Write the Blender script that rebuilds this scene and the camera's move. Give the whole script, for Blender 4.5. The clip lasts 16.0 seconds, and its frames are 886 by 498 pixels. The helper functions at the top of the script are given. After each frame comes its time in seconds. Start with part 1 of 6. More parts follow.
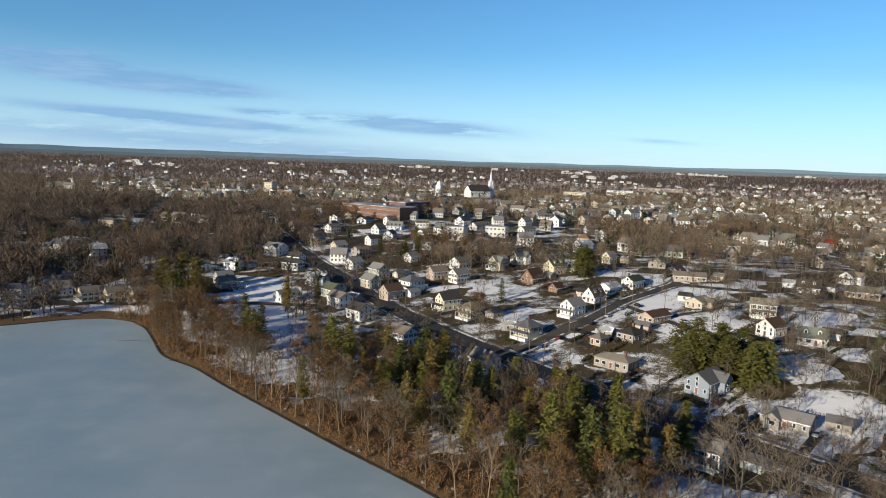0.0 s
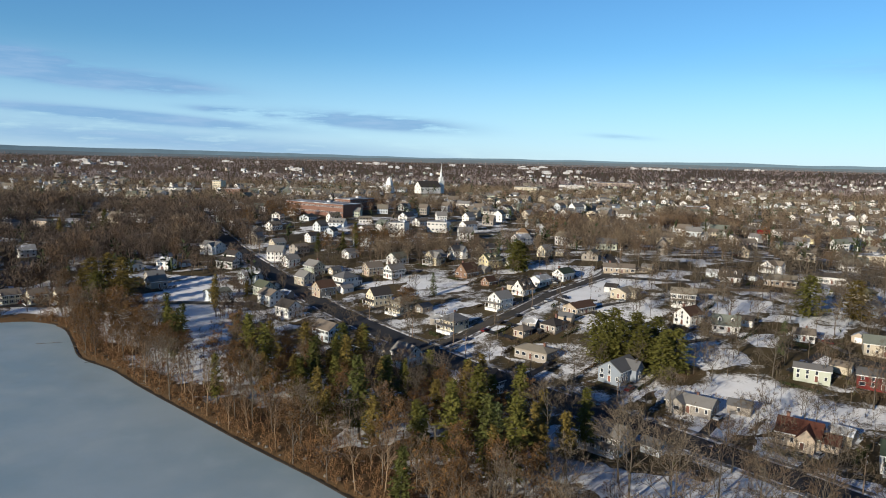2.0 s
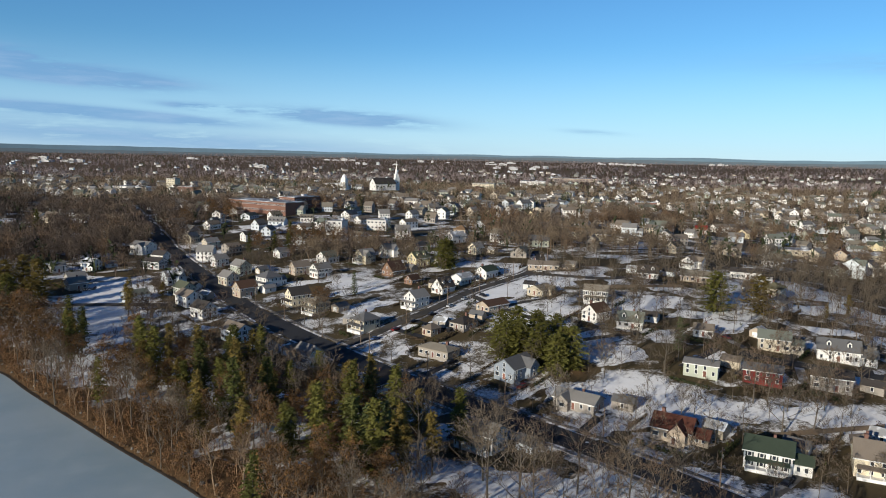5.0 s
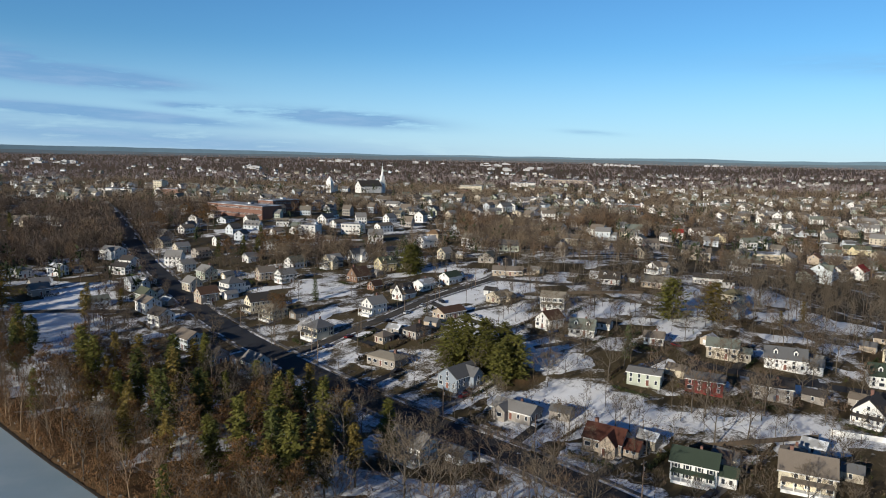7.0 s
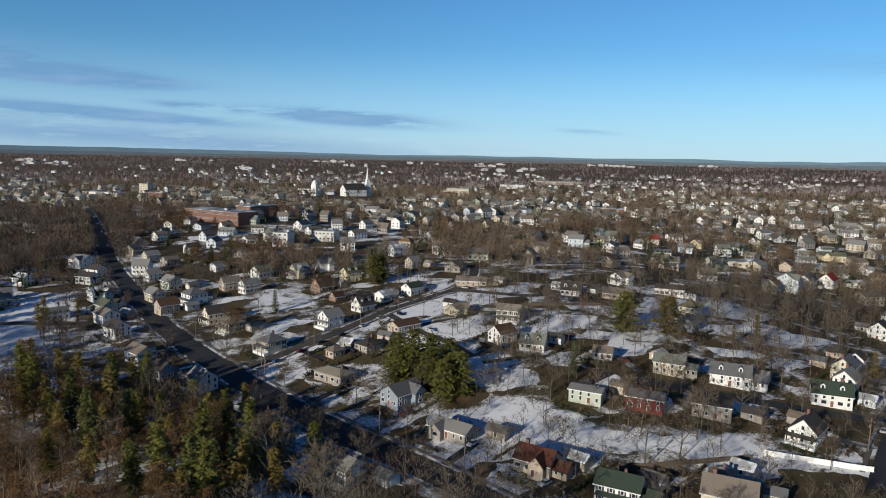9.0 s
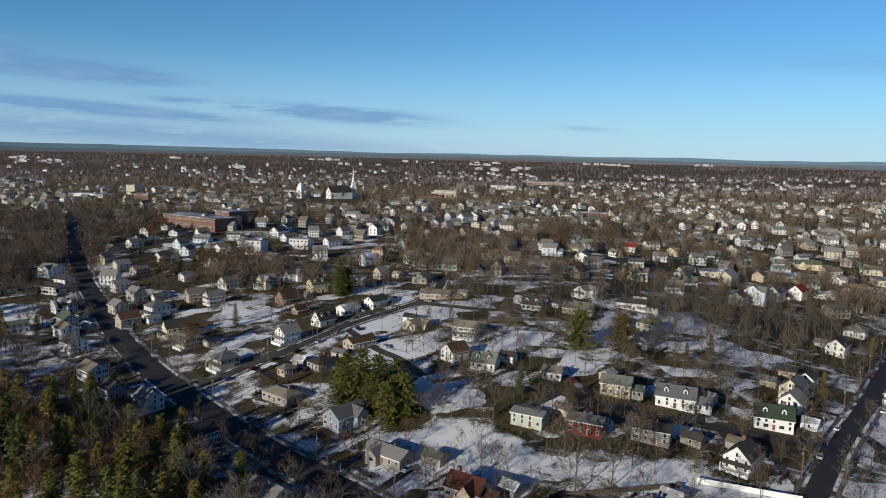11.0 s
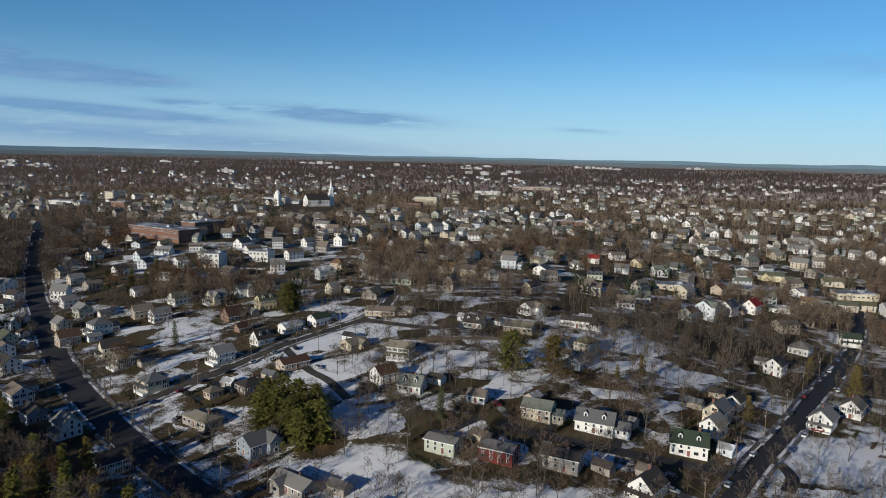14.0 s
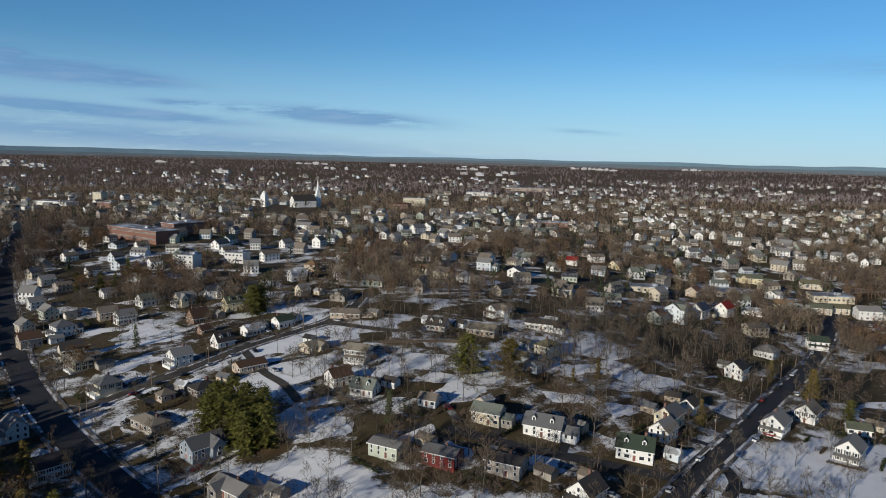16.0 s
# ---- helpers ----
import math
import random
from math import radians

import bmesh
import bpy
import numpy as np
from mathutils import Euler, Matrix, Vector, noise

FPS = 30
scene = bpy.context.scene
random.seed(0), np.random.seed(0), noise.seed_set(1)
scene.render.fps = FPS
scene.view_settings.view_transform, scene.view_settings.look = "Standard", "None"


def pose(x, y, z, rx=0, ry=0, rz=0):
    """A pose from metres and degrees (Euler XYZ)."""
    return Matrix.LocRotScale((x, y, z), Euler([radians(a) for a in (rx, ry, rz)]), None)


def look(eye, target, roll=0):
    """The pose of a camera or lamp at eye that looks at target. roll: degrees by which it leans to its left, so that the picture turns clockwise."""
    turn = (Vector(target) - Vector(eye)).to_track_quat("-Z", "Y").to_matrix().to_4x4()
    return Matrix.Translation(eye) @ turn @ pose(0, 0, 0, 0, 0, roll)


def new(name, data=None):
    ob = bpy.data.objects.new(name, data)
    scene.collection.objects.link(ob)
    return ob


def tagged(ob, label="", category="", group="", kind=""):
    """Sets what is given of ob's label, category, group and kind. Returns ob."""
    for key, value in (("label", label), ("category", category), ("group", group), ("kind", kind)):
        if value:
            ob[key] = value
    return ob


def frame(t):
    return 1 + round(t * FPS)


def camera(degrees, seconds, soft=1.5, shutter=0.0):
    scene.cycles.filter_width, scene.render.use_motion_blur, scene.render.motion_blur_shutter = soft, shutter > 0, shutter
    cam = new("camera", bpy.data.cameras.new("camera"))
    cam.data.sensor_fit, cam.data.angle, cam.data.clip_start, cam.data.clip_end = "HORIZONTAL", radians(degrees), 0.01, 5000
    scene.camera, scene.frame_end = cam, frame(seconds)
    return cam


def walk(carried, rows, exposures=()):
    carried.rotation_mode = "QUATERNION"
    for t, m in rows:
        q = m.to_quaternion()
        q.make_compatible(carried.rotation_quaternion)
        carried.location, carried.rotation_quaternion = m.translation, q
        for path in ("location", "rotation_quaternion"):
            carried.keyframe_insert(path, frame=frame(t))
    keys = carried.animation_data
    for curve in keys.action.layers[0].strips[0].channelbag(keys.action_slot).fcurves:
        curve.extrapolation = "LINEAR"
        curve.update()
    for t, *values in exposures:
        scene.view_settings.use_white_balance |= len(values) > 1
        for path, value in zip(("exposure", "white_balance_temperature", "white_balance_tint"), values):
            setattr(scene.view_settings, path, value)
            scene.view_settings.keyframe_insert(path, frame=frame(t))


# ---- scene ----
cam = camera(65.0, 16.0, soft=1.0)
PATH = [
    (0, (-9.638, -0.985, 75.734), (-9.83, 0.99, 75.485), 1.8),
    (0.5, (-5.92, -1.45, 75.712), (-6.091, 0.526, 75.462), 1.6),
    (1, (-2.098, -1.695, 75.713), (-2.237, 0.284, 75.461), 1.4),
    (1.5, (2.031, -1.732, 75.681), (1.924, 0.249, 75.427), 1.4),
    (2, (6.215, -1.472, 75.703), (6.133, 0.51, 75.447), 1.3),
    (2.5, (10.681, -1.183, 75.765), (10.62, 0.799, 75.508), 1.2),
    (3, (15.183, -1.126, 75.898), (15.142, 0.856, 75.64), 1.1),
    (3.5, (19.791, -1.085, 76.096), (19.767, 0.897, 75.835), 1.0),
    (4, (24.473, -1.047, 76.349), (24.46, 0.935, 76.087), 1.0),
    (6.3, (46.286, -0.606, 79.538), (46.28, 1.376, 79.267), 1.1),
    (6.5, (48.244, -0.491, 79.704), (48.24, 1.491, 79.437), 1.0),
    (7, (53.171, -0.105, 80.921), (53.167, 1.877, 80.656), 1.1),
    (7.5, (58.109, 0.13, 82.527), (58.106, 2.112, 82.261), 1.1),
    (8, (63.053, 0.394, 84.219), (63.051, 2.376, 83.952), 1.1),
    (8.5, (67.907, 0.684, 85.953), (67.906, 2.666, 85.686), 1.1),
    (9, (72.779, 1.069, 87.484), (72.78, 3.051, 87.217), 1.1),
    (9.2, (74.732, 1.165, 87.832), (74.73, 3.147, 87.567), 1.1),
    (11.3, (95.118, 2.597, 97.856), (95.123, 4.578, 97.579), 1.3),
    (11.5, (97.071, 2.708, 98.203), (97.078, 4.689, 97.929), 1.2),
    (12, (101.966, 3.017, 99.736), (101.972, 4.998, 99.464), 1.2),
    (12.5, (106.661, 3.276, 101.387), (106.671, 5.258, 101.116), 1.3),
    (13, (111.413, 3.617, 103.064), (111.424, 5.598, 102.793), 1.3),
    (13.5, (116.263, 4.027, 104.568), (116.275, 6.009, 104.297), 1.3),
    (14, (121.174, 4.337, 105.807), (121.187, 6.319, 105.536), 1.3),
    (14.5, (125.996, 4.672, 106.493), (126.009, 6.653, 106.221), 1.3),
    (15, (130.763, 5.019, 106.716), (130.777, 7.001, 106.445), 1.3),
    (15.5, (135.512, 5.291, 106.841), (135.527, 7.273, 106.571), 1.3),
    (16, (140.296, 5.596, 106.924), (140.31, 7.579, 106.655), 1.4),
]
walk(cam, [(t, look(e, g, r)) for t, e, g, r in PATH], [(0.0, 0.42, 5600, 10), (3.5, 0.28, 5450, 10), (7.0, 0.18, 5350, 10), (9.0, 0.05, 5300, 10), (12.5, -0.07, 5250, 10), (16.0, -0.10, 5250, 10)])

# ---- light ----
SUN_ELEV = radians(16)
SUN_DIR = Vector((-0.64 * math.cos(SUN_ELEV), -0.77 * math.cos(SUN_ELEV), math.sin(SUN_ELEV)))
sun = new("sun", bpy.data.lights.new("sun", "SUN"))
sun.data.energy, sun.data.angle, sun.data.color = 5.0, radians(0.6), (1.0, 0.82, 0.56)
sun.matrix_world = look(SUN_DIR * 500, (0, 0, 0))

world = bpy.data.worlds.new("winter_sky")
scene.world = world
world.use_nodes = True


class Nodes:
    """Short hand for building a node tree."""

    def __init__(self, tree):
        self.t = tree

    def add(self, kind, ins=None, **props):
        n = self.t.nodes.new("ShaderNode" + kind)
        for k, v in props.items():
            setattr(n, k, v)
        for k, v in (ins or {}).items():
            if isinstance(v, bpy.types.NodeSocket):
                self.t.links.new(v, n.inputs[k])
            else:
                n.inputs[k].default_value = v
        return n

    def math(self, op, a, b=0.0, c=None):
        ins = {0: a, 1: b}
        if c is not None:
            ins[2] = c
        return self.add("Math", ins, operation=op).outputs[0]

    def mix(self, f, a, b, blend="MIX"):
        n = self.add("Mix", data_type="RGBA", blend_type=blend)
        for k, v in ((0, f), (6, a), (7, b)):
            if isinstance(v, bpy.types.NodeSocket):
                self.t.links.new(v, n.inputs[k])
            else:
                n.inputs[k].default_value = v
        return n.outputs[2]

    def noise(self, vec, scale, detail=4.0, rough=0.55):
        ins = {"Scale": scale, "Detail": detail, "Roughness": rough}
        if vec is not None:
            ins["Vector"] = vec
        return self.add("TexNoise", ins).outputs[0]

    def band(self, v, lo, hi, a=0.0, b=1.0):
        return self.add("MapRange", {0: v, 1: lo, 2: hi, 3: a, 4: b}, interpolation_type="SMOOTHSTEP").outputs[0]


def build_sky():
    n = Nodes(world.node_tree)
    sky = n.add("TexSky", sky_type="NISHITA", sun_disc=False, sun_elevation=SUN_ELEV,
                sun_rotation=math.atan2(SUN_DIR.x, SUN_DIR.y), altitude=60.0, air_density=1.0, dust_density=0.0, ozone_density=3.5)
    gen = n.add("TexCoord").outputs["Generated"]
    sep = n.add("SeparateXYZ", {0: gen}).outputs
    az = n.math("ARCTAN2", sep[0], sep[1])
    el = n.math("ARCSINE", sep[2])
    # wisps of thin evening cloud, low over the far hills
    co = n.add("CombineXYZ", {0: n.math("MULTIPLY", az, 11.0), 1: n.math("MULTIPLY", el, 75.0)}).outputs[0]
    wisp = n.noise(co, 1.0, 5.0, 0.6)
    soft = n.noise(co, 0.35, 3.0, 0.5)
    total = None
    for a, e, wide, tall, much in ((-0.150, 0.050, 0.100, 0.0085, 1.0), (-0.50, 0.092, 0.10, 0.009, 1.8), (-0.60, 0.112, 0.07, 0.008, 1.3),
                                   (-0.46, 0.046, 0.14, 0.0060, 1.0), (-0.33, 0.058, 0.05, 0.004, 0.9), (-0.42, 0.016, 0.40, 0.016, 0.36),
                                   (0.20, 0.036, 0.035, 0.003, 0.22), (0.9, 0.10, 0.3, 0.014, 0.6), (-1.1, 0.14, 0.3, 0.02, 0.8), (2.6, 0.16, 0.5, 0.03, 0.6)):
        da = n.math("DIVIDE", n.math("SUBTRACT", az, a), wide)
        tilt = n.math("MULTIPLY_ADD", n.math("SUBTRACT", az, a), 0.05, n.math("SUBTRACT", el, e))
        de = n.math("DIVIDE", tilt, tall)
        d2 = n.math("ADD", n.math("MULTIPLY", da, da), n.math("MULTIPLY", de, de))
        blob = n.math("MULTIPLY", n.math("EXPONENT", n.math("MULTIPLY", d2, -0.9)), much)
        total = blob if total is None else n.math("ADD", total, blob)
    cover = n.math("MULTIPLY", total, n.band(n.math("ADD", wisp, n.math("MULTIPLY", soft, 0.6)), 0.58, 0.84))
    cover = n.math("MINIMUM", n.math("MULTIPLY", cover, 1.9), 0.78)
    hue = n.mix(n.band(wisp, 0.4, 0.75), (2.1, 3.6, 5.2, 1), (3.2, 4.4, 5.7, 1))
    clear = n.mix(1.0, sky.outputs[0], (0.79, 1.0, 1.04, 1), "MULTIPLY")
    clear = n.mix(n.band(el, 0.0, 0.16, 0.48, 0.0), clear, (6.3, 7.8, 9.3, 1))
    # the sky deepens towards the zenith
    clear = n.mix(1.0, clear, n.mix(n.band(el, 0.20, 0.95), (1, 1, 1, 1), (0.11, 0.18, 0.34, 1)), "MULTIPLY")
    col = n.mix(cover, clear, hue)
    bg = n.t.nodes["Background"]
    n.t.links.new(col, bg.inputs[0])
    bg.inputs[1].default_value = 0.086


build_sky()

# ---- the lie of the land ----
K = 1.3  # the plan below is drawn in units of 1.3 m
ICE_Z = -4.2
SHORE = [(x * K, y * K) for x, y in [(-900, -40), (-420, 150), (-260, 190), (-205, 207), (-183, 219.5), (-167.4, 233), (-154.6, 237.9), (-143.1, 235.1), (-133.1, 226), (-123, 212.4),
         (-111.2, 196.5), (-96.5, 186.4), (-81.5, 172.8), (-59.6, 154.1), (-42.1, 139.2), (-19.2, 120.4), (6, 96), (40, 50), (90, -20), (150, -160), (160, -900), (-900, -900)]]
HILLS = [(-286, 325, 156, -15.2),
         (-78, 247, 117, -7.4),
         (78, 143, 117, -18.4),
         (182, 195, 78, -4.3),
         (182, 344, 78, 6.1),
         (78, 273, 78, 4.2),
         (-78, 429, 143, -0.1),
         (78, 546, 143, -2.0),
         (195, 481, 91, 5.7),
         (312, 299, 104, -10.2),
         (429, 494, 156, -14.8),
         (-104, 728, 208, 3.5),
         (156, 728, 208, 6.7),
         (-455, 650, 260, -2.3),
         (520, 845, 260, -5.5),
         (0, 325, 91, -2.4),
         (-60, 1030, 150, 8.5),
         (-130, 668, 60, 4.5),
         (135, 225, 55, 3.0),
         (18, 322, 30, 1.8)
]


def gauss_land(x, y):
    z = np.full(np.shape(x), 15.6)
    for a, b, s, h in HILLS:
        z = z + h * np.exp(-((x - a) ** 2 + (y - b) ** 2) / (2 * s * s))
    return np.maximum(z, -7.0)


def shore_distance(x, y):
    """Metres from the water's edge, below zero on the pond."""
    x, y = np.asarray(x, float), np.asarray(y, float)
    best, inside = np.full(x.shape, 1e9), np.zeros(x.shape, bool)
    for i, (ax, ay) in enumerate(SHORE):
        bx, by = SHORE[(i + 1) % len(SHORE)]
        dx, dy = bx - ax, by - ay
        u = np.clip(((x - ax) * dx + (y - ay) * dy) / (dx * dx + dy * dy), 0, 1)
        best = np.minimum(best, np.hypot(x - ax - u * dx, y - ay - u * dy))
        if dy:
            inside ^= ((ay > y) != (by > y)) & (x < dx * (y - ay) / dy + ax)
    return np.where(inside, -best, best)


def land(x, y):
    x, y = np.asarray(x, float), np.asarray(y, float)
    s = shore_distance(x, y)
    bank = ICE_Z + np.where(s < 0, np.maximum(-2.5, s * 0.3), np.minimum(1.0, 0.15 + s * 0.25))
    u = np.clip((s - 3) / 22, 0, 1)
    u = u * u * (3 - 2 * u)
    return bank * (1 - u) + np.maximum(gauss_land(x, y), ICE_Z + 0.7) * u


def far_land(x, y):
    """The near relief fading into a plain that rises slowly towards the hills."""
    d = np.hypot(x, y)
    far = np.clip((d - 900) / 2000, 0, 1)
    rise = np.clip((d - 1500) / 2900, 0, 1)
    return land(x, y) * (1 - far) + (10 + 42 * rise ** 1.2) * far


def ground_z(x, y):
    return float(far_land(x, y)) if y > 900 else float(land(x, y))


# ---- materials ----
def material(name, base, rough=0.8, vary=0.18, grain=6.0, patch=0.35, bump=0.15, stretch=(1, 1, 1), metal=0.0, per_object=0.0, second=None, gloss=0.2):
    """Two scales of variation round a base colour, with fine relief."""
    m = bpy.data.materials.new(name)
    m.use_nodes = True
    n = Nodes(m.node_tree)
    b = m.node_tree.nodes["Principled BSDF"]
    co = n.add("Mapping", {0: n.add("TexCoord").outputs["Object"], 3: stretch}).outputs[0]
    fine, wide = n.noise(co, grain, 3.0), n.noise(co, patch, 3.0)
    dark = tuple(c * (1 - vary) for c in base) + (1,)
    light = tuple(min(1, c * (1 + vary)) for c in base) + (1,)
    col = n.mix(n.math("ADD", n.math("MULTIPLY", fine, 0.5), n.math("MULTIPLY", wide, 0.5)), dark, light)
    if second:
        col = n.mix(n.band(wide, 0.48, 0.60), col, second + (1,))
    if per_object:
        rnd = n.add("ObjectInfo").outputs["Random"]
        k = n.math("MULTIPLY_ADD", rnd, 2 * per_object, 1 - per_object)
        col = n.mix(1.0, col, n.add("CombineXYZ", {0: k, 1: k, 2: k}).outputs[0], "MULTIPLY")
    n.t.links.new(col, b.inputs["Base Color"])
    b.inputs["Roughness"].default_value = rough
    b.inputs["Metallic"].default_value = metal
    b.inputs["Specular IOR Level"].default_value = gloss
    if bump:
        bp = n.add("Bump", {"Strength": bump, "Distance": 0.05, "Height": fine})
        n.t.links.new(bp.outputs[0], b.inputs["Normal"])
    return m


def ground_material():
    """Thin old snow over brown grass and leaf litter; the share of snow and litter comes with the mesh."""
    m = bpy.data.materials.new("snowy_ground")
    m.use_nodes = True
    n = Nodes(m.node_tree)
    b = m.node_tree.nodes["Principled BSDF"]
    pos = n.add("NewGeometry").outputs["Position"]
    snow = n.add("Attribute", attribute_name="snow").outputs["Fac"]
    litter = n.add("Attribute", attribute_name="litter").outputs["Fac"]
    big, mid, fine = n.noise(pos, 0.035, 3.0), n.noise(pos, 0.16, 4.0), n.noise(pos, 1.1, 4.0, 0.65)
    grass = n.mix(fine, (0.042, 0.033, 0.016, 1), (0.105, 0.080, 0.040, 1))
    grass = n.mix(n.band(big, 0.45, 0.65), grass, (0.058, 0.042, 0.022, 1))
    leaves = n.mix(fine, (0.060, 0.037, 0.018, 1), (0.165, 0.105, 0.052, 1))
    bare = n.mix(litter, grass, leaves)
    white = n.mix(fine, (0.74, 0.74, 0.75, 1), (0.86, 0.86, 0.86, 1))
    white = n.mix(n.band(mid, 0.35, 0.7, 0.0, 0.35), white, (0.62, 0.60, 0.57, 1))
    # each garden holds its own share of snow, with ragged borders
    ragged = n.add("TexNoise", {"Vector": pos, "Scale": 0.11, "Detail": 3.0}).outputs[1]
    bent = n.add("VectorMath", {0: pos, 1: n.add("VectorMath", {0: ragged, 3: 9.0}, operation="SCALE").outputs[0]}, operation="ADD").outputs[0]
    lots = n.add("Mapping", {0: bent, 2: (0, 0, 0.87), 3: (0.042, 0.062, 0.0)}).outputs[0]
    yard = n.add("SeparateColor", {0: n.add("TexVoronoi", {"Vector": lots, "Scale": 1.0, "Randomness": 0.7}).outputs["Color"]}).outputs[0]
    lump = n.math("ADD", n.math("MULTIPLY", mid, 0.30), n.math("MULTIPLY_ADD", yard, 0.20, 0.09))
    lump = n.math("ADD", lump, n.math("ADD", n.math("MULTIPLY", big, 0.30), n.math("MULTIPLY", fine, 0.20)))
    cover = n.band(n.math("ADD", lump, n.math("SUBTRACT", snow, 0.55)), 0.435, 0.530)
    col = n.mix(cover, bare, white)
    n.t.links.new(col, b.inputs["Base Color"])
    b.inputs["Roughness"].default_value = 0.85
    b.inputs["Specular IOR Level"].default_value = 0.15
    h = n.math("ADD", n.math("MULTIPLY", fine, 0.4), cover)
    n.t.links.new(n.add("Bump", {"Strength": 0.5, "Distance": 0.12, "Height": h}).outputs[0], b.inputs["Normal"])
    return m


def ice_material():
    m = bpy.data.materials.new("pond_ice")
    m.use_nodes = True
    n = Nodes(m.node_tree)
    b = m.node_tree.nodes["Principled BSDF"]
    pos = n.add("NewGeometry").outputs["Position"]
    wide, mid, fine = n.noise(pos, 0.018, 4.0, 0.6), n.noise(pos, 0.09, 5.0, 0.6), n.noise(pos, 1.5, 3.0)
    col = n.mix(n.band(wide, 0.35, 0.65), (0.258, 0.338, 0.385, 1), (0.338, 0.405, 0.440, 1))
    col = n.mix(n.band(mid, 0.5, 0.72, 0.0, 0.35), col, (0.405, 0.468, 0.498, 1))
    col = n.mix(n.math("MULTIPLY", fine, 0.15), col, (0.225, 0.290, 0.325, 1))
    n.t.links.new(col, b.inputs["Base Color"])
    n.t.links.new(n.band(mid, 0.3, 0.7, 0.42, 0.6), b.inputs["Roughness"])
    n.t.links.new(n.add("Bump", {"Strength": 0.12, "Distance": 0.05, "Height": fine}).outputs[0], b.inputs["Normal"])
    return m


GROUND, ICE = ground_material(), ice_material()
ASPHALT = material("wet_asphalt", (0.034, 0.034, 0.037), 0.8, 0.3, 1.5, 0.12, 0.1)
LANE = material("worn_asphalt", (0.074, 0.066, 0.056), 0.85, 0.25, 1.5, 0.12, 0.1, second=(0.048, 0.044, 0.040))
WALKWAY = material("slushy_pavement", (0.115, 0.105, 0.095), 0.85, 0.3, 1.0, 0.25, 0.2, second=(0.31, 0.31, 0.32))
SNOWBANK = material("ploughed_snow", (0.66, 0.66, 0.67), 0.8, 0.2, 1.2, 0.25, 0.5, second=(0.16, 0.145, 0.125))
GLASS = material("window_glass", (0.03, 0.035, 0.045), 0.12, 0.2, 0.5, 0.3, 0.0, gloss=0.5)
TRIM = material("white_trim", (0.74, 0.73, 0.70), 0.6, 0.06, 3.0, 0.5, 0.05)
SHUTTER = material("dark_shutter", (0.035, 0.045, 0.045), 0.6, 0.2)
DOOR = material("painted_door", (0.16, 0.07, 0.05), 0.5, 0.3, per_object=0.4)
CHIMNEY = material("chimney_brick", (0.165, 0.092, 0.072), 0.9, 0.35, 8.0, 0.8, 0.3)
STONE = material("bank_stone", (0.16, 0.145, 0.125), 0.9, 0.35, 2.0, 0.4, 0.5)
POLE = material("weathered_pole", (0.17, 0.125, 0.09), 0.9, 0.25, 5.0, 0.5, 0.2, (6, 6, 0.6))
LAMP_METAL = material("galvanised_metal", (0.42, 0.42, 0.42), 0.45, 0.1, metal=0.7)
BARK = material("grey_bark", (0.112, 0.096, 0.076), 0.95, 0.35, 4.0, 0.4, 0.3, (3, 3, 0.5), gloss=0.02)
PALE_BARK = material("pale_bark", (0.235, 0.170, 0.108), 0.95, 0.3, 4.0, 0.4, 0.3, (3, 3, 0.5), gloss=0.02)
TWIG = material("bare_twigs", (0.122, 0.098, 0.071), 0.95, 0.3, 1.0, 0.15, 0.0, per_object=0.22, gloss=0.02)
TWIG_RED = material("red_twigs", (0.124, 0.090, 0.062), 0.95, 0.3, 1.0, 0.15, 0.0, per_object=0.2, gloss=0.02)
DEAD_LEAF = material("dead_oak_leaves", (0.135, 0.074, 0.028), 0.9, 0.4, 1.5, 0.3, 0.0, per_object=0.25, gloss=0.02)
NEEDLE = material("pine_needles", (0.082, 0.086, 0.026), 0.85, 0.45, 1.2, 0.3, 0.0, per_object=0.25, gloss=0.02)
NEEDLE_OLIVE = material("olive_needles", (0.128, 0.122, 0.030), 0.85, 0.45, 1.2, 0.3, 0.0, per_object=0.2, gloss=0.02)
# golden needles, with warm low sunlight put into the base colour
NEEDLE_GOLD = material("sun_tinted_needles", (0.170, 0.128, 0.036), 0.85, 0.45, 1.2, 0.3, 0.0, per_object=0.25, gloss=0.02)
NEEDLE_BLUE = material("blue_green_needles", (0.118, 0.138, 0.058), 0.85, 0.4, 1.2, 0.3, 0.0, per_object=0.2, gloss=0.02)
WALLS = {k: material(k + "_siding", c, 0.75, 0.10, 2.5, 0.35, 0.15, (0.4, 0.4, 6), per_object=0.07) for k, c in {
    "white": (0.68, 0.66, 0.62), "cream": (0.62, 0.55, 0.40), "straw": (0.60, 0.52, 0.32), "sage": (0.40, 0.42, 0.34), "pale": (0.55, 0.58, 0.60),
    "beige": (0.48, 0.42, 0.32), "tan": (0.40, 0.33, 0.25), "brown": (0.20, 0.125, 0.080), "taupe": (0.30, 0.27, 0.235), "slate": (0.24, 0.27, 0.31),
    "barn": (0.155, 0.026, 0.022)}.items()}
WALLS["brick"] = material("red_brick", (0.185, 0.100, 0.072), 0.9, 0.3, 9.0, 0.5, 0.3, (1, 1, 3))
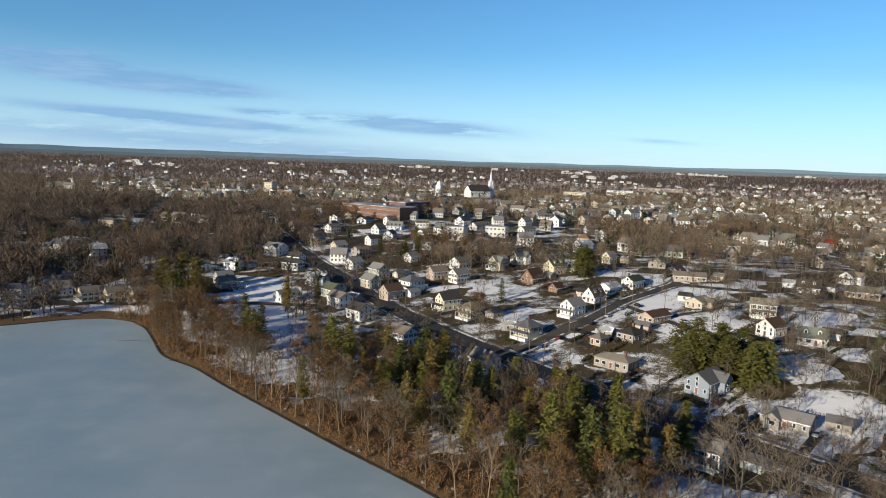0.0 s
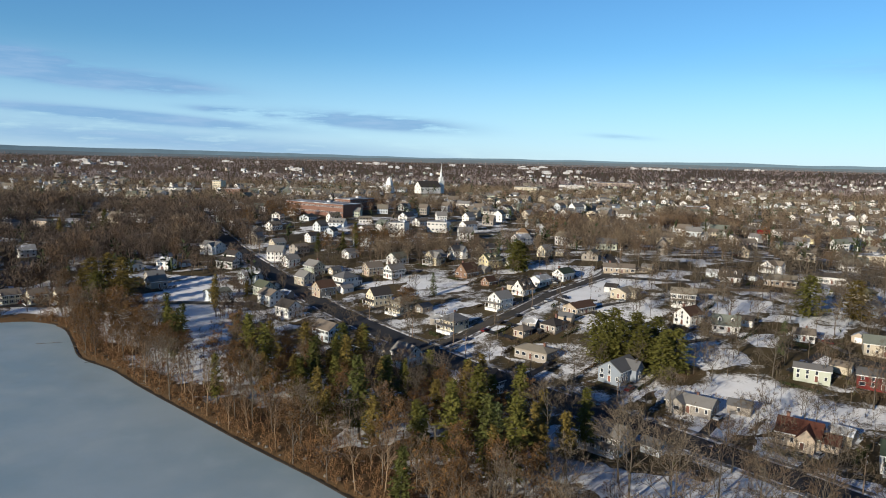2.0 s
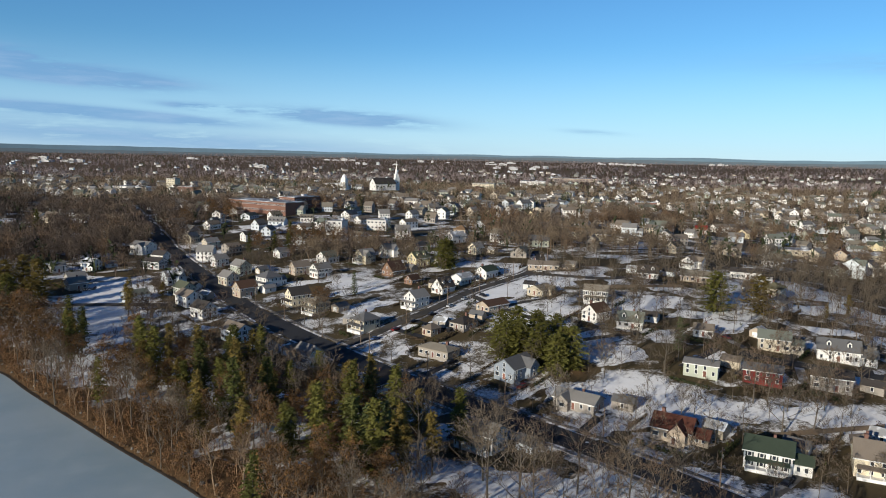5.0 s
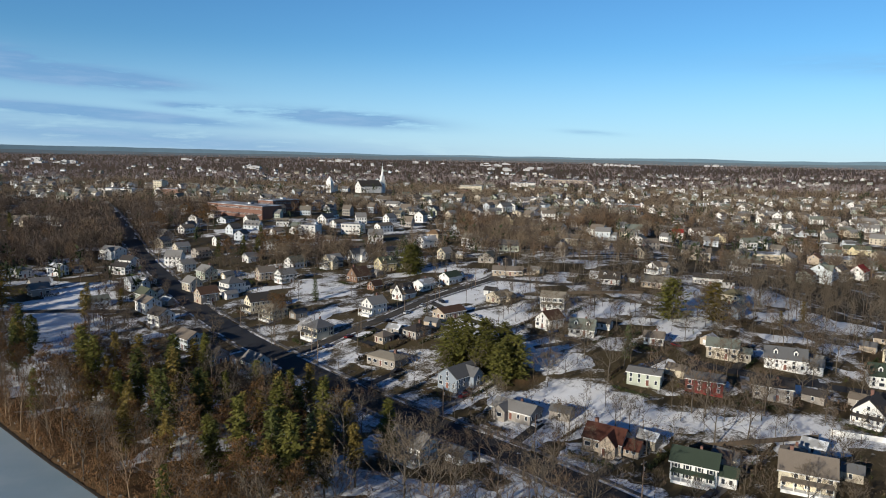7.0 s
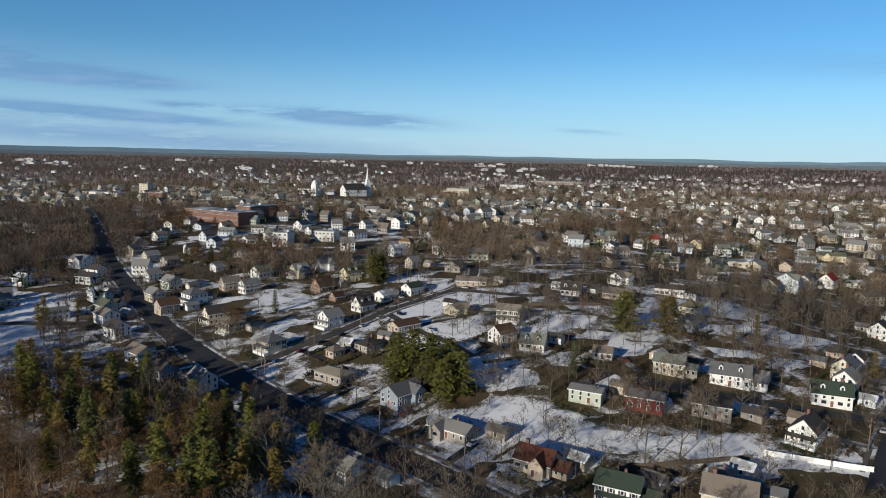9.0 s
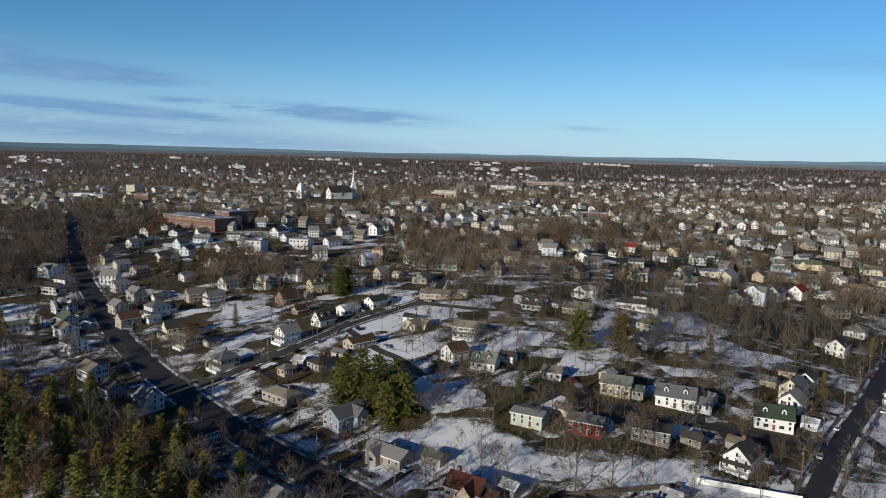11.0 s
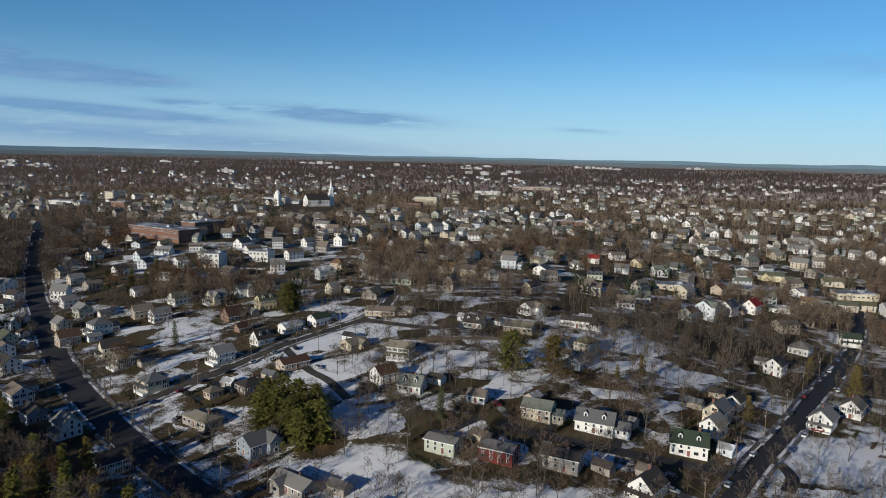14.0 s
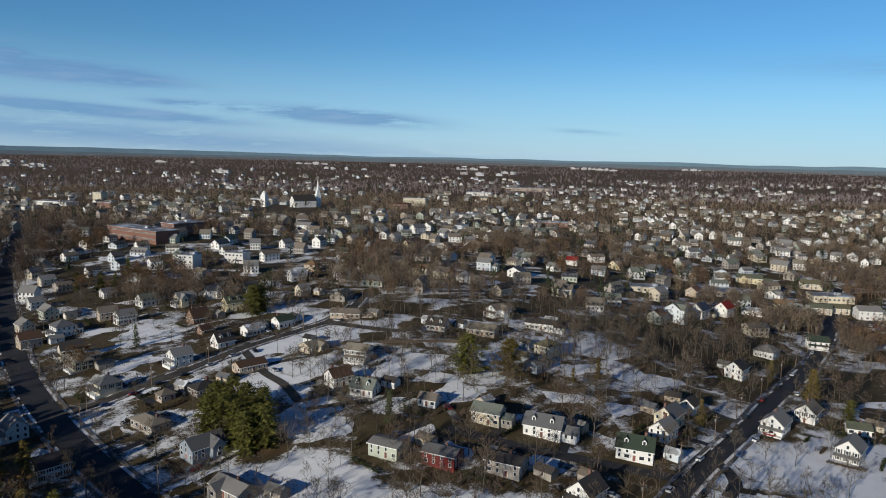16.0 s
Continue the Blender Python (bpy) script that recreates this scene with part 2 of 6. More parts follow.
ROOFS = {k: material(k + "_shingles", c, 0.9, 0.25, 3.0, 0.3, 0.25, (1, 1, 1), per_object=0.12) for k, c in {
    "grey": (0.205, 0.196, 0.184), "slate": (0.125, 0.124, 0.126), "dark": (0.052, 0.046, 0.043), "black": (0.035, 0.035, 0.038), "taupe": (0.175, 0.146, 0.116),
    "tan": (0.222, 0.196, 0.152), "bark": (0.078, 0.046, 0.031), "brown": (0.126, 0.073, 0.046), "ochre": (0.174, 0.111, 0.061), "olive": (0.115, 0.104, 0.063),
    "moss": (0.085, 0.092, 0.063), "green": (0.045, 0.060, 0.042), "red": (0.222, 0.026, 0.022), "rust": (0.078, 0.031, 0.021), "navy": (0.045, 0.055, 0.085), "sage": (0.148, 0.159, 0.133)}.items()}
ROOFS["snowy"] = material("snow_dusted_shingles", (0.30, 0.30, 0.30), 0.9, 0.2, 3.0, 0.25, 0.25, second=(0.70, 0.72, 0.76))


# ---- mesh helpers ----
class Shape:
    """A growing list of corners and faces with material numbers."""

    def __init__(self):
        self.v, self.f, self.m = [], [], []

    def face(self, pts, m=0):
        k = len(self.v)
        self.v += [tuple(p) for p in pts]
        self.f.append(tuple(range(k, k + len(pts))))
        self.m.append(m)

    def hull(self, a, b, m=0):
        """Two rings of equal length, joined and closed."""
        k, c = len(self.v), len(a)
        self.v += [tuple(p) for p in a] + [tuple(p) for p in b]
        for i in range(c):
            j = (i + 1) % c
            self.f.append((k + i, k + j, k + c + j, k + c + i))
            self.m.append(m)
        self.f += [tuple(range(k + c - 1, k - 1, -1)), tuple(range(k + c, k + 2 * c))]
        self.m += [m, m]

    def box(self, x0, x1, y0, y1, z0, z1, m=0):
        self.hull([(x0, y0, z0), (x1, y0, z0), (x1, y1, z0), (x0, y1, z0)], [(x0, y0, z1), (x1, y0, z1), (x1, y1, z1), (x0, y1, z1)], m)

    def limb(self, p, q, r0, r1, sides=4, m=0):
        p, q = Vector(p), Vector(q)
        d = (q - p).normalized()
        a = d.orthogonal().normalized()
        b = d.cross(a)
        ring = [a * math.cos(6.2832 * i / sides) + b * math.sin(6.2832 * i / sides) for i in range(sides)]
        k = len(self.v)
        self.v += [tuple(p + o * r0) for o in ring] + [tuple(q + o * r1) for o in ring]
        for i in range(sides):
            j = (i + 1) % sides
            self.f.append((k + i, k + j, k + sides + j, k + sides + i))
            self.m.append(m)

    def sliver(self, p, q, w, m=0):
        p, q = Vector(p), Vector(q)
        o = Vector((random.uniform(-1, 1), random.uniform(-1, 1), random.uniform(-1, 1))).cross(q - p).normalized() * w
        self.face([p - o, p + o, q], m)

    def mesh(self, name, *mats):
        me = bpy.data.meshes.new(name)
        me.from_pydata(self.v, [], self.f)
        for mt in mats:
            me.materials.append(mt)
        if len(mats) > 1:
            me.polygons.foreach_set("material_index", self.m)
        me.update()
        return me


def child(name, mesh, parent, m=None, label=""):
    ob = new(name, mesh)
    ob.parent = parent
    if m is not None:
        ob.matrix_basis = m
    return tagged(ob, label)


def thing(name, x, y, yaw, label, category, group="", dz=0.0):
    ob = new(name)
    ob.matrix_basis = pose(x, y, ground_z(x, y) + dz, 0, 0, yaw)
    return tagged(ob, label, category, group)


def quick_mesh(name, verts, faces, mat):
    """A mesh of triangles straight from arrays."""
    me = bpy.data.meshes.new(name)
    me.vertices.add(len(verts))
    me.vertices.foreach_set("co", np.asarray(verts, np.float32).ravel())
    me.loops.add(faces.size)
    me.loops.foreach_set("vertex_index", faces.astype(np.int32).ravel())
    me.polygons.add(len(faces))
    me.polygons.foreach_set("loop_start", np.arange(0, faces.size, 3, dtype=np.int32))
    me.polygons.foreach_set("loop_total", np.full(len(faces), 3, np.int32))
    me.materials.append(mat)
    me.update(calc_edges=True)
    return me


# ---- roads ----
def plan_line(pts):
    return smooth_line([Vector(p) * K for p in pts])


def smooth_line(pts, step=3.0):
    out = []
    p = [Vector(q) for q in pts]
    p = [p[0] * 2 - p[1]] + p + [p[-1] * 2 - p[-2]]
    for i in range(1, len(p) - 2):
        k = max(2, int((p[i + 1] - p[i]).length / step))
        for j in range(k):
            t = j / k
            out.append(0.5 * (2 * p[i] + (p[i + 1] - p[i - 1]) * t + (2 * p[i - 1] - 5 * p[i] + 4 * p[i + 1] - p[i + 2]) * t * t
                              + (3 * p[i] - p[i - 1] - 3 * p[i + 1] + p[i + 2]) * t ** 3))
    return out + [p[-2]]


MAIN = plan_line([(-360, 780), (-262, 618), (-178, 468), (-121, 367), (-83, 308), (-55, 266), (-30, 233), (-6, 205), (15, 183), (35, 164), (57, 145), (80, 120), (104, 90), (125, 60)])
SIDE = plan_line([(-9, 208), (1, 218), (11, 231), (22, 243), (37, 266), (53, 284), (63, 296), (70, 318), (72, 345)])
EAST = plan_line([(63, 292), (76, 284), (92, 277), (108, 282)])
COURT = plan_line([(34, 262), (48, 238), (58, 226), (66, 212)])
HILL_STREET = plan_line([(148, 138), (174, 172), (191, 192), (206, 210), (222, 231), (246, 260), (272, 294), (297, 330), (330, 385), (370, 450)])
CROSS = plan_line([(172, 173), (151, 180), (136, 185), (122, 190), (112, 196)])
POND_ROAD = plan_line([(-330, 640), (-270, 480), (-232, 380), (-208, 310), (-196, 268), (-186, 238)])
POND_LINK = plan_line([(-190, 250), (-150, 256), (-115, 262), (-80, 262), (-52, 261)])
UPPER = plan_line([(108, 345), (150, 352), (200, 362), (262, 372), (310, 392)])
SCHOOL_ROAD = plan_line([(-112, 358), (-60, 392), (0, 420), (60, 440), (130, 430), (210, 410)])
ROADS = [(MAIN, 5.2), (SIDE, 2.8), (EAST, 2.8), (COURT, 2.0), (HILL_STREET, 3.3), (CROSS, 2.9), (POND_ROAD, 4.0), (POND_LINK, 3.0), (UPPER, 3.0), (SCHOOL_ROAD, 3.2)]
ROAD_XY = [np.array([(p.x, p.y, h) for p in line]) for line, h in ROADS]


def road_gap(x, y):
    """Metres from a point to the nearest road's edge."""
    return min(float(np.min(np.hypot(r[:, 0] - x, r[:, 1] - y) - r[:, 2])) for r in ROAD_XY)


def strip(line, left, right, dz, thick=0.0):
    """A band along a line between two side offsets, lying on the ground."""
    s = Shape()
    rows = []
    for i, p in enumerate(line):
        d = (line[min(i + 1, len(line) - 1)] - line[max(i - 1, 0)]).normalized()
        n = Vector((-d.y, d.x))
        row = []
        for k in range(5):
            q = p + n * (left + (right - left) * k / 4)
            row.append((q.x, q.y, ground_z(q.x, q.y) + dz))
        rows.append(row)
    for a, b in zip(rows, rows[1:]):
        k = len(s.v)
        s.v += a + b
        for i in range(4):
            s.f.append((k + i, k + i + 1, k + 6 + i, k + 5 + i))
        if thick:
            for i, j, q0, q1 in ((0, 5, a[0], b[0]), (4, 9, a[4], b[4])):
                w = len(s.v)
                s.v += [(q0[0], q0[1], q0[2] - thick), (q1[0], q1[1], q1[2] - thick)]
                s.f.append((k + i, k + j, w + 1, w))
    s.m = [0] * len(s.f)
    return s


LOT = plan_line([(-112, 285), (-108, 262), (-98, 243), (-86, 222), (-78, 203), (-66, 184)])
LOT_XY = np.array([(a.x, a.y) for a in LOT[::2]])


def lot_gap(x, y):
    """Metres from the middle of the open snowy strip that runs down to the pond."""
    best = np.full(np.shape(x), 1e9)
    for a, b in LOT_XY:
        best = np.minimum(best, np.hypot(np.asarray(x) - a, np.asarray(y) - b))
    return best


# ---- ground sheet ----
def grid_axis(lo, hi, step, far_lo, far_hi, grow=1.22):
    mid = list(np.arange(lo, hi + 0.1, step))
    d, a = step, mid[-1]
    while a < far_hi:
        d *= grow
        a = min(a + d, far_hi)
        mid.append(a)
    d, a = step, mid[0]
    while a > far_lo:
        d *= grow
        a = max(a - d, far_lo)
        mid.insert(0, a)
    return np.array(mid)


def build_ground():
    xs, ys = grid_axis(-325, 495, 4.2, -4400, 4400), grid_axis(130, 610, 4.2, -2500, 4700)
    gx, gy = np.meshgrid(xs, ys)
    gz = far_land(gx, gy)
    nx, ny = len(xs), len(ys)
    idx = np.arange(nx * ny).reshape(ny, nx)
    quads = np.stack([idx[:-1, :-1], idx[:-1, 1:], idx[1:, 1:], idx[1:, :-1]], -1).reshape(-1, 4)
    me = bpy.data.meshes.new("ground")
    me.from_pydata(np.stack([gx, gy, gz], -1).reshape(-1, 3).tolist(), [], quads.tolist())
    me.materials.append(GROUND)
    s = shore_distance(gx, gy)
    gx, gy = gx / K, gy / K
    wood = np.clip(1 - (gy - 150 + 0.62 * gx) / 30, 0, 1) * np.clip((35 - gx) / 15, 0, 1) * (s > 0)
    wood = np.maximum(wood, np.exp(-((gx - 165) / 28) ** 2 - ((gy - 262) / 55) ** 2))
    snow = 0.417 + 0.04 * wood - 0.42 * np.exp(-np.maximum(s, 0) / 6.0)
    snow += 0.15 * np.exp(-(lot_gap(gx * K, gy * K) / 15.0) ** 2) * np.clip(s / 12, 0, 1)
    snow += 0.16 * np.exp(-((gx - 78) / 13) ** 2 - ((gy - 168) / 10) ** 2) + 0.07 * np.exp(-((gx - 50) / 22) ** 2 - ((gy - 126) / 16) ** 2)
    snow -= 0.15 * np.exp(-((gx - 205) / 48) ** 2 - ((gy - 292) / 34) ** 2)
    snow += 0.09 * np.exp(-((gx - 108) / 34) ** 2 - ((gy - 158) / 16) ** 2)
    snow += 0.40 * np.exp(-((gx - 212) / 24) ** 2 - ((gy - 183) / 12) ** 2)
    snow += 0.05 * np.exp(-((gx - 98) / 22) ** 2 - ((gy - 238) / 24) ** 2)
    snow += 0.08 * np.exp(-((gx - 30) / 40) ** 2 - ((gy - 235) / 50) ** 2)
    snow -= 0.9 * np.exp(-((gx - 63) / 3.6) ** 2 - ((gy - 185) / 3.4) ** 2)
    snow -= 0.5 * np.exp(-((gx - 92) / 10) ** 2 - ((gy - 312) / 6) ** 2)
    snow -= 0.05 * np.clip((gy - 300) / 120, 0, 1) + 0.11 * np.clip((gy - 480) / 200, 0, 1)
    for hx, hy, size in HOUSES[:240]:
        # bare wet earth and trodden slush round the walls, most on the sunny side
        near = np.hypot(gx * K - hx + 2.5, gy * K - hy + 3.5) / (size * 0.5 + 4.5)
        snow -= 0.10 * np.exp(-near ** 4)
    litter = np.clip(np.clip((gy * K - 800) / 500, 0, 1) + 0.6 * wood + np.exp(-np.maximum(s, 0) / 25.0) + np.exp(-((gx - 63) / 4) ** 2 - ((gy - 185) / 4) ** 2), 0, 1)
    for name, val in (("snow", snow), ("litter", litter)):
        me.attributes.new(name, "FLOAT", "POINT").data.foreach_set("value", val.astype(np.float32).ravel())
    me.polygons.foreach_set("use_smooth", np.ones(len(me.polygons), bool))
    tagged(new("ground", me), "brown grass and leaf litter under patchy old snow", "ground", kind="structure")
    ice = Shape()
    ice.face([(x, y, ICE_Z) for x, y in ((-1170, -1170), (260, -1170), (260, 338), (-1170, 338))])
    tagged(new("pond_ice", ice.mesh("pond_ice", ICE)), "grey frozen pond with faint pale patches", "frozen pond", kind="structure")
    # black water's edge and fallen reeds where the ice meets the bank
    line = smooth_line([Vector(p) for p in SHORE[3:18]], 1.2)
    rim = Shape()
    for a, b in zip(line, line[1:]):
        d = (b - a).normalized()
        o = Vector((-d.y, d.x))
        wa, wb = (0.35 + 0.9 * noise.noise(Vector((c.x * 0.22, c.y * 0.22, 4.0))) + 0.4 * noise.noise(Vector((c.x * 0.9, c.y * 0.9, 2.0))) for c in (a, b))
        p, q = a + o * wa, b + o * wb
        rim.hull([(a.x - o.x * 0.5, a.y - o.y * 0.5, ICE_Z - 0.2), (b.x - o.x * 0.5, b.y - o.y * 0.5, ICE_Z - 0.2), (q.x, q.y, ICE_Z - 0.2), (p.x, p.y, ICE_Z - 0.2)],
                 [(a.x - o.x * 0.3, a.y - o.y * 0.3, ICE_Z + 0.16), (b.x - o.x * 0.3, b.y - o.y * 0.3, ICE_Z + 0.2), (q.x, q.y, ICE_Z + 0.35), (p.x, p.y, ICE_Z + 0.3)])
    dark = material("wet_bank_mud", (0.030, 0.024, 0.018), 0.8, 0.4, 2.0, 0.3, 0.4)
    edge = random.Random(4)
    for a, b in list(zip(line, line[1:]))[40:-6:3]:
        d = (b - a).normalized()
        o = Vector((-d.y, d.x))
        back = edge.uniform(1.0, 5.5)
        p = a - o * back if float(shore_distance(a.x - o.x * back, a.y - o.y * back)) > 0 else a + o * back
        s = Shape()
        if edge.random() < 0.45:
            run = edge.uniform(2.2, 5.5)
            s.limb((0, 0, 0.10), (run * 0.55, edge.uniform(-0.3, 0.3), 0.16), 0.17, 0.13, 6)
            s.limb((run * 0.5, 0, 0.15), (run, edge.uniform(-0.5, 0.5), 0.22), 0.13, 0.05, 5)
            s.limb((run * 0.4, 0, 0.16), (run * 0.6, 0.7, 0.5), 0.06, 0.02, 4)
            ob = new("fallen_log", s.mesh("fallen_log", BARK))
            tagged(ob, "grey fallen log lying on the pond bank", "log", "logs along the bank")
        else:
            size = edge.uniform(0.35, 0.9)
            s.hull([(size * edge.uniform(0.7, 1.1) * math.cos(k * 1.047), size * edge.uniform(0.7, 1.1) * math.sin(k * 1.047), -0.15) for k in range(6)],
                   [(size * edge.uniform(0.35, 0.6) * math.cos(k * 1.047), size * edge.uniform(0.35, 0.6) * math.sin(k * 1.047), size * edge.uniform(0.5, 0.75)) for k in range(6)])
            ob = new("boulder", s.mesh("boulder", STONE))
            tagged(ob, "rough grey boulder on the pond bank", "boulder", "boulders along the bank")
        ob.matrix_basis = pose(p.x, p.y, ground_z(p.x, p.y), 0, 0, edge.uniform(0, 360))
    tagged(new("pond_bank", rim.mesh("pond_bank", dark)), "black wet mud bank along the frozen pond", "bank", kind="stuff")


for i, (line, half) in enumerate(ROADS):
    fine = i in (1, 2, 3, 7, 8)
    kind = "worn grey side street with slush" if fine else "dark wet asphalt street"
    tagged(new("road", strip(line, -half, half, 0.10 + 0.012 * i).mesh("road", LANE if fine else ASPHALT)), kind, "road", kind="structure")
    if i in (0, 4, 1):
        for sgn in (-1, 1):
            tagged(new("pavement", strip(line[3:-3], sgn * (half + 1.2), sgn * (half + 2.6), 0.22, 0.3).mesh("pavement", WALKWAY)), "slushy concrete pavement beside the street", "pavement", kind="structure")
            ridge = strip(line[3:-3], sgn * (half + 0.1), sgn * (half + 1.1), 0.14, 0.2)
            for k in range(len(ridge.v)):
                x, y, z = ridge.v[k]
                ridge.v[k] = (x, y, z - 0.22 + 0.55 * noise.noise(Vector((x * 0.12, y * 0.12, 0))))
            tagged(new("snowbank", ridge.mesh("snowbank", SNOWBANK)), "ploughed snow along the kerb", "snow", kind="stuff")

# ---- houses ----
def window_mesh(w, h):
    """A white frame standing proud of the wall round a sunk dark pane, in one piece."""
    s = Shape()

    def ring(x, z, y):
        k = len(s.v)
        s.v += [(-x, y, -z), (x, y, -z), (x, y, z), (-x, y, z)]
        return k

    rings = [ring(w / 2, h / 2, 0.0), ring(w / 2, h / 2, -0.09), ring(w / 2 - 0.1, h / 2 - 0.1, -0.09), ring(w / 2 - 0.1, h / 2 - 0.1, -0.03)]
    for a, b in zip(rings, rings[1:]):
        for i in range(4):
            s.f.append((a + i, a + (i + 1) % 4, b + (i + 1) % 4, b + i))
            s.m.append(0)
    s.f.append(tuple(rings[3] + i for i in range(4)))
    s.m.append(1)
    return s.mesh("window", TRIM, GLASS)


WINDOW = window_mesh(1.0, 1.5)
WINDOW_WIDE = window_mesh(1.8, 1.4)
SHUTTER_SHAPE = Shape()
SHUTTER_SHAPE.box(-0.22, 0.22, -0.07, 0.0, -0.8, 0.8)
SHUTTER_MESH = SHUTTER_SHAPE.mesh("shutter", SHUTTER)
DOOR_SHAPE = Shape()
DOOR_SHAPE.box(-0.5, 0.5, -0.08, 0, -1.0, 1.05)
DOOR_SHAPE.box(-0.62, 0.62, -0.05, 0, 1.05, 1.18, 1)
DOOR_SHAPE.box(-0.62, -0.5, -0.05, 0, -1.0, 1.05, 1)
DOOR_SHAPE.box(0.5, 0.62, -0.05, 0, -1.0, 1.05, 1)
DOOR_MESH = DOOR_SHAPE.mesh("door", DOOR, TRIM)


def gable_body(s, x0, x1, w, z0, e, r, m=0):
    h = w / 2
    if r > 0.5:
        ring = [(-h, z0), (h, z0), (h, e), (0, e + r), (-h, e)]
    else:
        ring = [(-h, z0), (h, z0), (h, e + r), (-h, e + r)]
    s.hull([(x0, y, z) for y, z in ring], [(x1, y, z) for y, z in ring], m)


def gable_roof(s, x0, x1, w, e, r, over=0.45, th=0.22, m=0):
    h, k = w / 2 + over, r / (w / 2)
    for sg in (-1, 1):
        lo = e - over * k
        a = [(x0 - over, sg * h, lo), (x1 + over, sg * h, lo), (x1 + over, 0, e + r), (x0 - over, 0, e + r)]
        s.hull(a, [(x, y, z + th) for x, y, z in a], m)


def hip_roof(s, l, w, e, r, over=0.5):
    a, b = l / 2 + over, w / 2 + over
    t = max(0.3, l / 2 - w / 2)
    base = [(-a, -b, e), (a, -b, e), (a, b, e), (-a, b, e)]
    eave = [(x, y, z + 0.2) for x, y, z in base]
    k = len(s.v)
    s.v += base + eave + [(-t, 0, e + r + 0.2), (t, 0, e + r + 0.2)]
    for i in range(4):
        j = (i + 1) % 4
        s.f.append((k + i, k + j, k + 4 + j, k + 4 + i))
    s.f += [(k + 3, k + 2, k + 1, k), (k + 4, k + 5, k + 9, k + 8), (k + 6, k + 7, k + 8, k + 9), (k + 5, k + 6, k + 9), (k + 7, k + 4, k + 8)]
    s.m += [0] * 9


HOUSES = []


